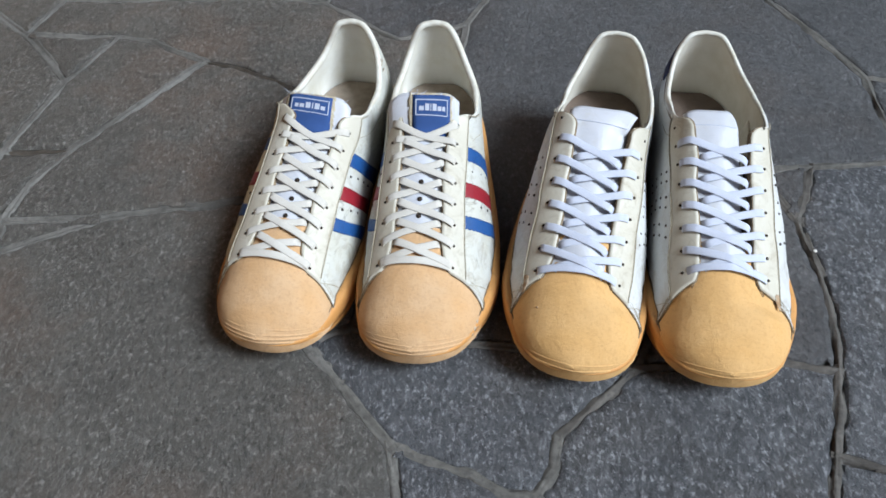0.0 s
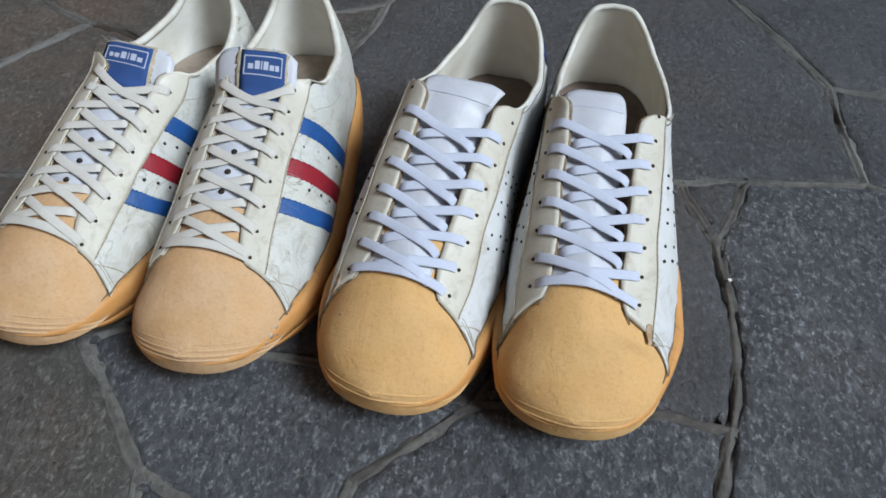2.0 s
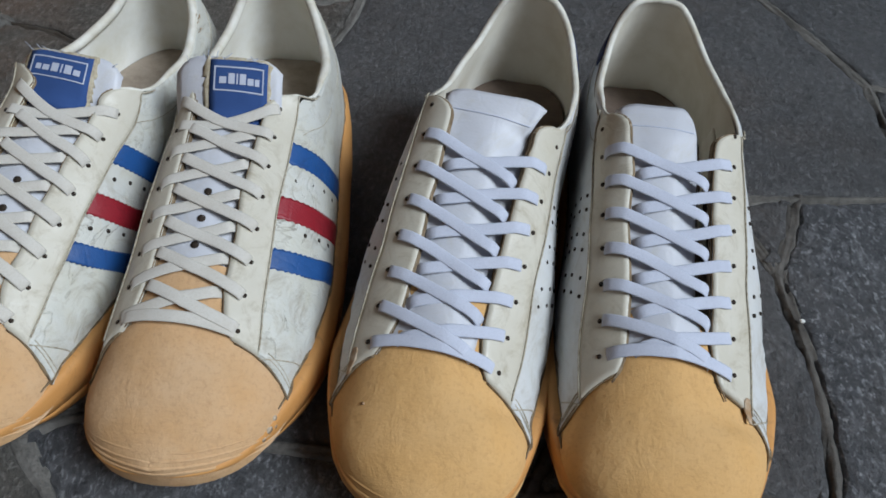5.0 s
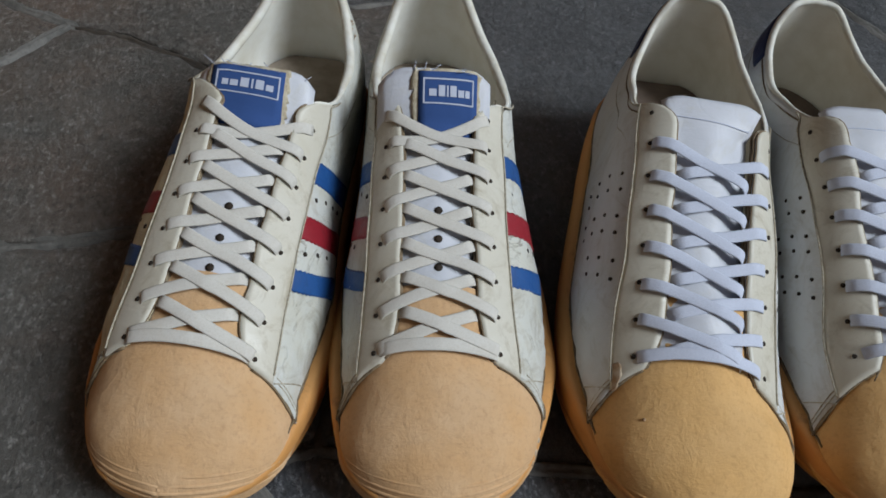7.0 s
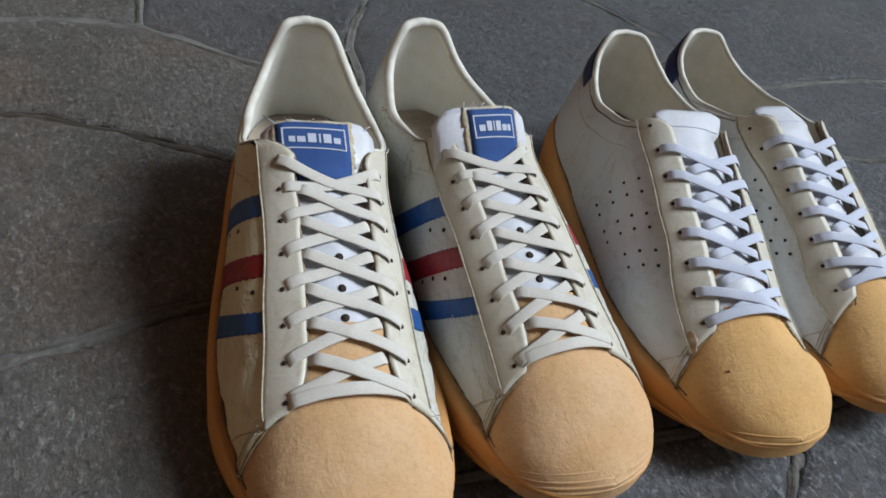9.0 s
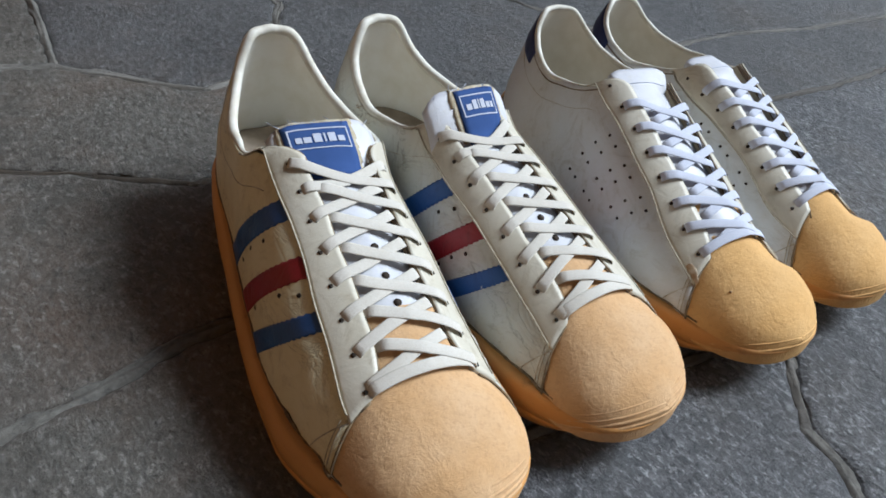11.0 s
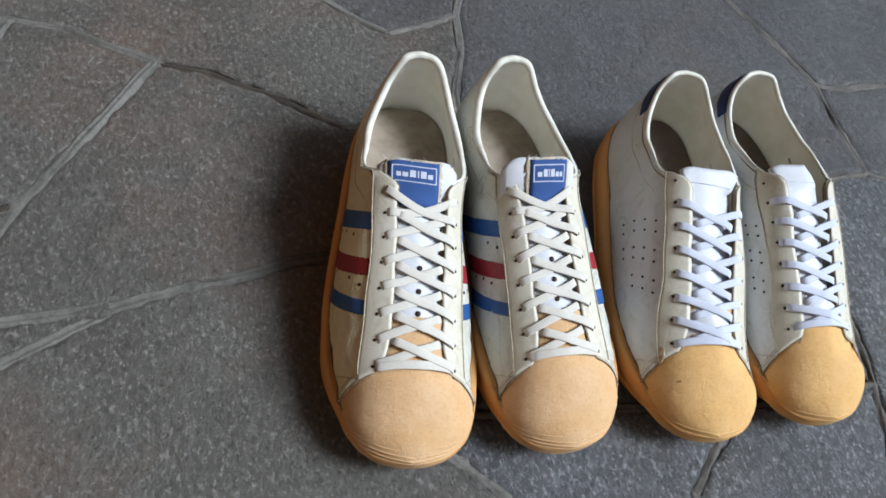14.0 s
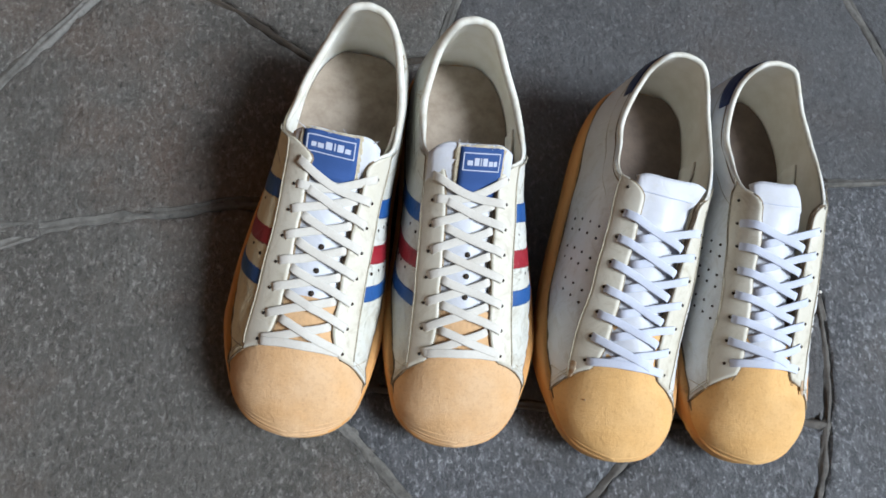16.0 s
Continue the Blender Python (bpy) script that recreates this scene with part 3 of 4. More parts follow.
def skirted(bm, last, cells, off, drop, crease=None):
    """A sheet on the last at height off, with its rim turned down by drop. cells: rows of (y, f, side)."""
    add_grid(bm, [[last.at(*c, off + (crease(*c) if crease else 0.0)) for c in row] for row in cells])
    rim = cells[0] + [r[-1] for r in cells[1:]] + cells[-1][-2::-1] + [r[0] for r in cells[-2:0:-1]]
    add_grid(bm, [[last.at(*c, off + (crease(*c) if crease else 0.0)) for c in rim], [last.at(*c, off - drop) for c in rim]], close_u=True)


def fixed(bm, merge=0.00001):
    bmesh.ops.remove_doubles(bm, verts=bm.verts, dist=merge)
    bmesh.ops.recalc_face_normals(bm, faces=bm.faces)
    return bm


def outline(count):
    """Places round the sole: y and side, heel to toe along the outer side and back."""
    half = [LENGTH * (1 - math.cos(math.pi * k / count)) / 2 for k in range(count + 1)]
    return [(y, 1) for y in half] + [(y, -1) for y in half[-2:0:-1]]


def sole(last):
    ring = outline(64)
    flat = [Vector((side * (OUTER(y) if side > 0 else INNER(y)), y)) for y, side in ring]
    n = len(flat)
    rows = []
    for out, zf in ((-9, 0.0), (-3.2, 0.0), (-1.2, 0.05), (-0.5, 0.2), (-0.4, 0.29), (-1.3, 0.31), (-1.3, 0.335), (-0.2, 0.355), (0.3, 0.6), (0, 0.85), (-0.7, 0.97), (-2.0, 1.0), (-5.0, 0.99)):
        row = []
        for i, (p, (y, side)) in enumerate(zip(flat, ring)):
            d = (flat[(i + 1) % n] - flat[i - 1]).normalized()
            o = Vector((d.y, -d.x))
            z = SOLE_BOTTOM(y) + (SOLE_TOP(y) - SOLE_BOTTOM(y)) * zf
            tuck = -8.0 * max(0.0, (y - 230) / 59) * max(0.0, 0.35 - zf)
            wide = 1.6 * (1 - ease((y - 205) / 45)) * ease(y / 30) if 0.15 < zf < 0.9 else 0.0
            q = p + o * (out + tuck + wide)
            back = 5.0 * ease((40 - y) / 40)
            row.append(Vector((q.x * last.foot, last.squeeze(q.y) - back, z)) * 0.001)
        rows.append(row)
    bm = bmesh.new()
    vs = add_grid(bm, rows, close_u=True)
    bm.faces.new(vs[0][::-1])
    bm.faces.new(vs[-1])
    return fixed(bm)


def toe_ridges(last, levels):
    """Moulded ribs round the front of the toe."""
    bm = bmesh.new()
    for n, (rise, reach, r) in enumerate(levels):
        ys = [reach + (LENGTH - reach) * math.sin(math.pi / 2 * k / 26) for k in range(27)]
        places = [(y, 1) for y in ys] + [(y, -1) for y in ys[-2::-1]]
        path, sinks = [], []
        for k, (y, side) in enumerate(places):
            sinks.append(1.5 * (1 - ease(min(k, len(places) - 1 - k) / 6)))
            z = SOLE_BOTTOM(y) + rise + 0.7 * noise.noise(Vector(((LENGTH - y) * 0.06 * side, n * 3.1, 2.0)))
            path.append(last.at(y, last.f_of_z(y, z), side))
        ups = []
        for k in range(len(path)):
            along = path[min(k + 2, len(path) - 1)] - path[max(k - 2, 0)]
            out = Vector((along.y, -along.x, 0)) * last.foot
            ups.append((out.normalized() + Vector((0, 0, 0.25))).normalized())
        add_tube(bm, [p + u * 0.001 * (0.3 - q) for p, u, q in zip(path, ups, sinks)], r * 0.0011, 8, up=ups)
    return bm


def toe_cap(last):
    bm = bmesh.new()
    ny, nf = 48, 24
    for side in (1, -1):
        rows = []
        for i in range(ny + 1):
            y = 202 + (LENGTH - 202) * math.sin(math.pi / 2 * i / ny)
            row = []
            for j in range(nf + 1):
                p = last.at(y, j / nf, side, 0.0)
                d = noise.noise(Vector((p.x * 45, p.y * 45, 4.0))) * 0.45 + noise.noise(Vector((p.x * 160, p.y * 160, 9.0))) * 0.2
                fade = min(1, (LENGTH - y) / 6)
                f, top = j / nf, last.top(y, side)
                sink = 2.2 * ease((front_edge(last, edge_part(last, y, f, side)) - y) / 5) * ease((top - f) / 0.04)
                row.append(last.at(y, f, side, 0.75 * ease((y - 244) / 10) + d * fade - sink))
            rows.append(row)
        add_grid(bm, rows)
    return fixed(bm, 0.0003)


def front_edge(last, k):
    """Where the side leather ends towards the toe; k runs from the rubber up to the lacing slit."""
    return 247.5 - (16.0 - 0.6 * last.shift[1]) * k**0.85


def quarter_cells(last, side, ny=56, nf=16):
    cells = []
    for i in range(ny + 1):
        row = []
        for j in range(nf + 1):
            k = j / nf
            end = front_edge(last, k)
            y = end * (1 - math.cos(math.pi * (0.5 * i / ny))) ** 0.9 if i < ny else end
            a = last.low(y)
            row.append((y, a + (last.top(y, side) - a) * k, side))
        cells.append(row)
    return cells


def folds(last):
    """Soft walking creases across the ball of the foot, and slight dents elsewhere."""
    def at(y, f, side):
        ball = math.exp(-(((y - 205) / 26) ** 2)) * (1 - ease((f - 0.5) / 0.25))
        v = noise.noise(Vector((y * 0.16 + f * 6, f * 2.0 + side * 5, last.seed)))
        w = noise.noise(Vector((y * 0.035, f * 3.0, last.seed + side * 9)))
        return 1.5 * ball * (0.5 - abs(v) * 2.2) * 0.8 + 0.6 * w * (1 - ease((f - 0.6) / 0.2))
    return at


def quarter(last):
    bm = bmesh.new()
    for side in (1, -1):
        skirted(bm, last, quarter_cells(last, side, 72, 18), 1.1, 1.6, folds(last))
    return fixed(bm, 0.00005)


def lining(last):
    bm = bmesh.new()
    for side in (1, -1):
        rows = []
        for i in range(37):
            y = max(0.0, 200 * (1 - math.cos(math.pi / 2 * i / 36)))
            t = last.top(y, side)
            rows.append([last.at(y, t * j / 12, side, -2.0 - 1.2 * math.sin(math.pi * j / 12)) for j in range(13)])
        add_grid(bm, rows)
    return fixed(bm, 0.0004)


def collar_piping(last):
    """The padded roll round the ankle opening."""
    bm = bmesh.new()
    ys = [0.0 + 121 * (1 - math.cos(math.pi / 2 * k / 40)) for k in range(41)]
    places = [(y, 1) for y in ys[::-1]] + [(y, -1) for y in ys[1:]]
    path = [last.at(y, last.top(y, s), s, (-1.5 if last.ridge is LOW_RIDGE else -0.6) * (1 - 0.3 * ease((y - 75) / 30))) for y, s in places]
    ups = [last.up(y, last.top(y, s), s) for y, s in places]
    taper = [1 - 0.6 * ease((y - 60) / 40) for y, s in places]
    add_tube(bm, path, 0.0028 if last.ridge is LOW_RIDGE else 0.002, 10, up=ups, taper=taper)
    return bm


def seam_f(last, y, side):
    """The outer edge of the eyestay: so many millimetres of leather below the eyelets."""
    key = (round(y, 3), side)
    if key not in last.seams:
        f0 = last.f_of_x(y, last.mid(y) + side * last.holes(y))
        p, a, b = last.raw(y, f0, side), 0.0, f0
        for _ in range(14):
            c = (a + b) / 2
            if (last.raw(y, c, side) - p).length > last.seam(y) + 1.2 * noise.noise(Vector((y * 0.04, side * 5.7, last.seed))):
                a = c
            else:
                b = c
        last.seams[key] = min(b, last.top(y, side) - 0.01)
    return last.seams[key]


def edge_part(last, y, f, side):
    a = last.low(y)
    return max(0.0, min(1.0, (f - a) / max(0.01, last.top(y, side) - a)))


def eyestay(last, side):
    cells = []
    for i in range(41):
        row = []
        for j in range(9):
            k = j / 8
            end = 236.0
            for _ in range(4):
                a, b = seam_f(last, end, side), last.top(end, side)
                end = front_edge(last, edge_part(last, end, a + (b - a) * k, side)) + 0.2
            begin = 107 - 12 * k
            y = begin + (end - begin) * i / 40
            a, b = seam_f(last, y, side), last.top(y, side)
            row.append((y, a + (b - a) * k, side))
        cells.append(row)
    bm = bmesh.new()
    skirted(bm, last, cells, 1.9, 1.4, lambda y, f, side: -0.7 * (1 - ease((y - 97) / 12)))
    return fixed(bm)


def seam_line(bm, last, places, off, r, sides=5, uneven=0.0):
    path = [last.at(y, f, s, off) for y, f, s in places]
    taper = [1 + uneven * noise.noise(Vector((y * 0.21, s * 4.0 + f * 7.0, last.seed))) for y, f, s in places]
    add_tube(bm, path, r * 0.001, sides, up=[last.up(*c) for c in places], taper=taper)


def stitching(last):
    """Edge stitching beside the lacing slit, the eyestay and the collar."""
    bm = bmesh.new()
    for side in (1, -1):
        ys = [107 + (234 - 107) * k / 60 for k in range(61)]
        lead = []
        for k in (0.9, 0.7, 0.5, 0.3, 0.15):
            y = 107.6 - 12 * k
            a, b = seam_f(last, y, side), last.top(y, side)
            lead.append((y, a + (b - a) * k, side))
        seam_line(bm, last, lead + [(y, seam_f(last, y, side) + 0.004, side) for y in ys], 2.2, 0.45)
        for shift in (0.0, 2.2):
            ks = [0.10 + 0.5 * i / 14 for i in range(15)]
            edge = []
            for k in ks:
                y = front_edge(last, k) - 3.0 - shift
                a = last.low(y)
                edge.append((y, a + (last.top(y, side) - a) * k, side))
            seam_line(bm, last, edge, 1.25 if shift == 0 else 1.2, 0.3)
        cross = [(228 + 9 * i / 8, last.low(228) + (seam_f(last, 228, side) - last.low(228)) * (0.1 + 0.8 * i / 8), side) for i in range(9)]
        seam_line(bm, last, cross, 1.2, 0.35)
        back = [8 + 114 * k / 30 for k in range(31)]
        seam_line(bm, last, [(y, last.f_of_z(y, last.collar(y) - 16), side) for y in back], 1.1, 0.25)
    return bm


def slit_edge(last, side):
    """The raw cut edge of the leather along the lacing slit, with the slit's shade in its colour."""
    bm = bmesh.new()
    ys = [112 + (232 - 112) * k / 60 for k in range(61)]
    seam_line(bm, last, [(y, last.top(y, side) + 0.002, side) for y in ys], 1.2, 0.35, 6)
    seam_line(bm, last, [(y, last.top(y, side) + 0.002, side) for y in ys], -0.4, 0.7, 6)
    seam_line(bm, last, [(y, last.top(y, side) - 0.004, side) for y in ys], -2.0, 0.6, 6)
    return bm


def edge_shadow(last):
    """The dark glue line where the leather meets the rubber and the toe cap, and the white collar's dark groove."""
    bm = bmesh.new()
    for side in (1, -1):
        ys = [12 + (246 - 12) * k / 70 for k in range(71)]
        path = [(y, last.f_of_z(y, SOLE_TOP(y) + 0.4), side) for y in ys]
        seam_line(bm, last, path, 1.1, 0.75, uneven=0.9)
        # a dark tube paints the shaded groove below the collar piping
        if last.ridge is HIGH_RIDGE:
            ys = [3 + 111 * k / 50 for k in range(51)]
            seam_line(bm, last, [(y, last.f_of_z(y, last.collar(y) - 3.4), side) for y in ys], 1.05, 0.5)
        split = [246 + 6 * k / 9 for k in range(10)]
        seam_line(bm, last, [(y, last.f_of_z(y, SOLE_TOP(y) + 1.0), side) for y in split], 0.7, 0.55, uneven=1.0)
        front = []
        for i in range(25):
            k = 0.06 + 0.92 * i / 24
            y = front_edge(last, k) + 0.3
            a = last.low(y)
            front.append((y, a + (last.top(y, side) - a) * k, side))
        seam_line(bm, last, front, 0.55, 0.65, uneven=0.9)
    return bm


def band(last, side, top_y, low_y, wide, teeth=0):
    """A leather stripe from the eyestay down to the rubber."""
    cells = []
    n = 40 if teeth else 12
    for i in range(n + 1):
        k = i / n
        row = []
        for j in range(9):
            q = j / 8
            zig = 0.4 * (1 if i % 2 else -1) if teeth and j in (0, 8) else 0.0
            y = top_y + (low_y - top_y) * k + wide * (q - 0.5) * (1 + 0.1 * k) + zig
            high = last.height(top_y, seam_f(last, top_y, side)) + 1.5
            z = high + (SOLE_TOP(y) - 0.5 - high) * k
            row.append((y, min(last.f_of_z(y, z), seam_f(last, y, side) + 0.02), side))
        cells.append(row)
    bm = bmesh.new()
    skirted(bm, last, cells, 1.55, 0.8)
    return fixed(bm)


def disc_on(bm, last, y, f, side, r, off):
    c, n = last.at(y, f, side, off), last.up(y, f, side)
    across = n.cross(Vector((0, 1, 0))).normalized()
    along = across.cross(n)
    ring = [c + (across * math.cos(a) + along * math.sin(a)) * r * 0.001 for a in (2 * math.pi * k / 10 for k in range(10))]
    low = [p - n * 0.0008 for p in ring]
    vs = add_grid(bm, [low, ring], close_u=True)
    bm.faces.new(vs[-1])


def eyelet_y(last, row):
    return 117 + last.shift[0] + (15.6 + (last.shift[1] - last.shift[0]) / 7) * row


def eyelet_x(last, row):
    return last.holes(eyelet_y(last, row))


def eyelet(last, side, row):
    y = eyelet_y(last, row)
    bm = bmesh.new()
    disc_on(bm, last, y, last.f_of_x(y, last.mid(y) + side * eyelet_x(last, row)), side, 1.1, 2.25)
    return fixed(bm)


def ribbon(bm, last, ends, wide, thick, lift, under, seed, bow=0.0):
    """A flat lace from (x, y) to (x, y) over the lacing; under: how deep its start and end dive."""
    (x0, y0), (x1, y1) = ends
    path, ups = [], []
    n = 30
    for k in range(n + 1):
        q = k / n
        x, y = x0 + (x1 - x0) * q, y0 + (y1 - y0) * q
        y += 0.8 * noise.noise(Vector((q * 2.5, seed, 1.0))) + bow * math.sin(math.pi * q)
        dive = under[0] * max(0.0, 1 - q / 0.12) ** 1.5 + under[1] * max(0.0, 1 - (1 - q) / 0.06) ** 1.5
        rise = lift + 0.5 * noise.noise(Vector((q * 3, seed, 5.0))) - dive
        path.append(last.on(last.mid(y) + x, y, rise))
        ups.append(last.on_up(last.mid(y) + x, y))
    add_tube(bm, path, wide * 0.0005, 10, flat=thick / wide, up=ups)


def tongue_rows(last, halves, top, spread, sink, wing=0.0, low=216.0, round_off=5.0):
    """Rows across the tongue from its lower end up to its free top edge. halves: its two half widths, sink: how far the second side lies below the flap."""
    rows = []
    n = 14
    for i in range(23):
        y = low - (low - 122) * i / 22
        over = 1.6 * ease((y - 194) / 14) if low > 216 else 0.0
        wide = (0.86 + 0.14 * i / 22) * (1 + spread * ease((i - 12) / 8))
        row = []
        for j in range(n + 1):
            u = (2 * j / n - 1)
            s = u * last.foot
            x = u * wide * (halves[0] if s > 0 else halves[1])
            swell = 2.6 * max(0.0, 1 - (x / 16) ** 2) * ease(i / 4)
            pucker = 0.7 * noise.noise(Vector((j * 0.35, i * 0.9, 3 + last.seed))) * max(0.0, 1 - (x / 17) ** 2)
            row.append(last.on(last.mid(y) + x, y, over - 1.6 + swell + pucker - sink * ease(-s * 1.3) * ease((i - 2) / 8)))
        rows.append(row)
    edge = rows[-1]
    mid = edge[n // 2]
    steps = 8
    dy, dz = top
    for i in range(1, steps + 1):
        q = i / steps
        row = []
        for j, p in enumerate(edge):
            s = 2 * j / n - 1
            corner = round_off * (max(0.0, abs(s) - 0.45) / 0.55) ** 2.5 * (max(0.0, q - 0.35) / 0.65) ** 2
            flat = p.z + (mid.z - p.z) * (0.25 + 0.5 * q)
            row.append(Vector((p.x - 0.001 * wing * q * max(0.0, -s * last.foot), p.y + 0.001 * (dy * q * (0.75 + 0.25 * q) + corner * 0.6), flat + 0.001 * (dz * q - corner))))
        rows.append(row)
    return rows


def slab(rows, thick):
    """A sheet of the given thickness below the rows of points."""
    bm = bmesh.new()
    n, m = len(rows), len(rows[0])
    low = []
    for i in range(n):
        line = []
        for j in range(m):
            a = rows[min(i + 1, n - 1)][j] - rows[max(i - 1, 0)][j]
            b = rows[i][min(j + 1, m - 1)] - rows[i][max(j - 1, 0)]
            nn = a.cross(b).normalized()
            if nn.z < 0 and abs(nn.z) > 0.05 or (abs(nn.z) <= 0.05 and nn.y < 0):
                nn = -nn
            line.append(rows[i][j] - nn * thick)
        low.append(line)
    add_grid(bm, rows)
    add_grid(bm, low)
    rim = lambda g: g[0] + [r[-1] for r in g[1:]] + g[-1][-2::-1] + [r[0] for r in g[-2:0:-1]]
    add_grid(bm, [rim(rows), rim(low)], close_u=True)
    return fixed(bm)


def sample(rows, u, v, off=0.0):
    """A place on a grid of points at u along and v across, both 0 to 1."""
    n, m = len(rows) - 1, len(rows[0]) - 1
    a, b = min(max(u, 0), 1) * n, min(max(v, 0), 1) * m
    i, j = min(int(a), n - 1), min(int(b), m - 1)
    p = lambda ii, jj: rows[ii][jj]
    q = p(i, j).lerp(p(i + 1, j), a - i).lerp(p(i, j + 1).lerp(p(i + 1, j + 1), a - i), b - j)
    nn = (p(i + 1, j) - p(i, j)).cross(p(i, j + 1) - p(i, j)).normalized()
    if nn.y < 0 and nn.z < 0.4 or nn.z < -0.2:
        nn = -nn
    return q + nn * off


def patch(rows, u0, u1, v0, v1, off, thick, nu=6, nv=8):
    grid = [[sample(rows, u0 + (u1 - u0) * i / nu, v0 + (v1 - v0) * j / nv, off) for j in range(nv + 1)] for i in range(nu + 1)]
    return slab(grid, thick)


def insole(last):
    ring = outline(40)
    bm = bmesh.new()
    pts = []
    for y, side in ring:
        w = max(0.0, last.width(y, side) - 3.5)
        yy = last.squeeze(min(max(y, 4.5), LENGTH - 14))
        pts.append(Vector((side * w * last.foot, yy, 44 - 15 * min(1.0, max(0.0, (y - 60) / 120)))) * 0.001)
    rows = [pts[k] for k in range(len(pts))]
    half = len(ring) // 2
    grid = []
    for k in range(half + 1):
        a, b = rows[k], rows[(-k) % len(rows)]
        grid.append([a.lerp(b, j / 6) for j in range(7)])
    add_grid(bm, grid)
    return fixed(bm, 0.0002)


def lining_flap(last, side):
    """A loose piece of lining that stands away from the wall towards the toe."""
    rows = []
    for i in range(15):
        u = i / 14
        y = 66 + 66 * u
        high = last.f_of_z(y, 66 - 12 * u)
        low = last.f_of_z(y, 45 - 9 * u)
        rows.append([last.at(y, low + (high - low) * j / 8, side, -4.0 - 15.0 * ease(u) * (0.55 + 0.45 * j / 8) - 1.5 * math.sin(math.pi * j / 8)) for j in range(9)])
    return slab(rows, 0.0012)


def loose_threads(rows, u, count, seed):
    rnd = random.Random(seed)
    bm = bmesh.new()
    for _ in range(count):
        v = rnd.uniform(0.1, 0.9)
        p = sample(rows, u, v, 0.0005)
        d = Vector((rnd.uniform(-1, 1), rnd.uniform(-0.6, 0.6), rnd.uniform(0.3, 1.2))).normalized() * rnd.uniform(0.0015, 0.006)
        bend = Vector((rnd.uniform(-1, 1), rnd.uniform(-1, 1), 0)) * 0.002
        add_tube(bm, [p, p + d * 0.5 + bend * 0.3, p + d + bend], 0.00018, 4)
    return bm


def torn_edge(rows, v0, v1, seed):
    """A ragged layer of foam that shows round the label."""
    rnd = random.Random(seed)
    grid = []
    for i in range(15):
        q = i / 14
        row = []
        for j in range(25):
            k = j / 24
            rag = rnd.uniform(-0.012, 0.012) if i in (0, 14) or j in (0, 24) else 0.0
            row.append(sample(rows, 0.70 + 0.3 * q + rag, v0 + (v1 - v0) * k + rag * 1.5, 0.0006 + 0.0003 * rnd.random()))
        grid.append(row)
    return slab(grid, 0.0012)


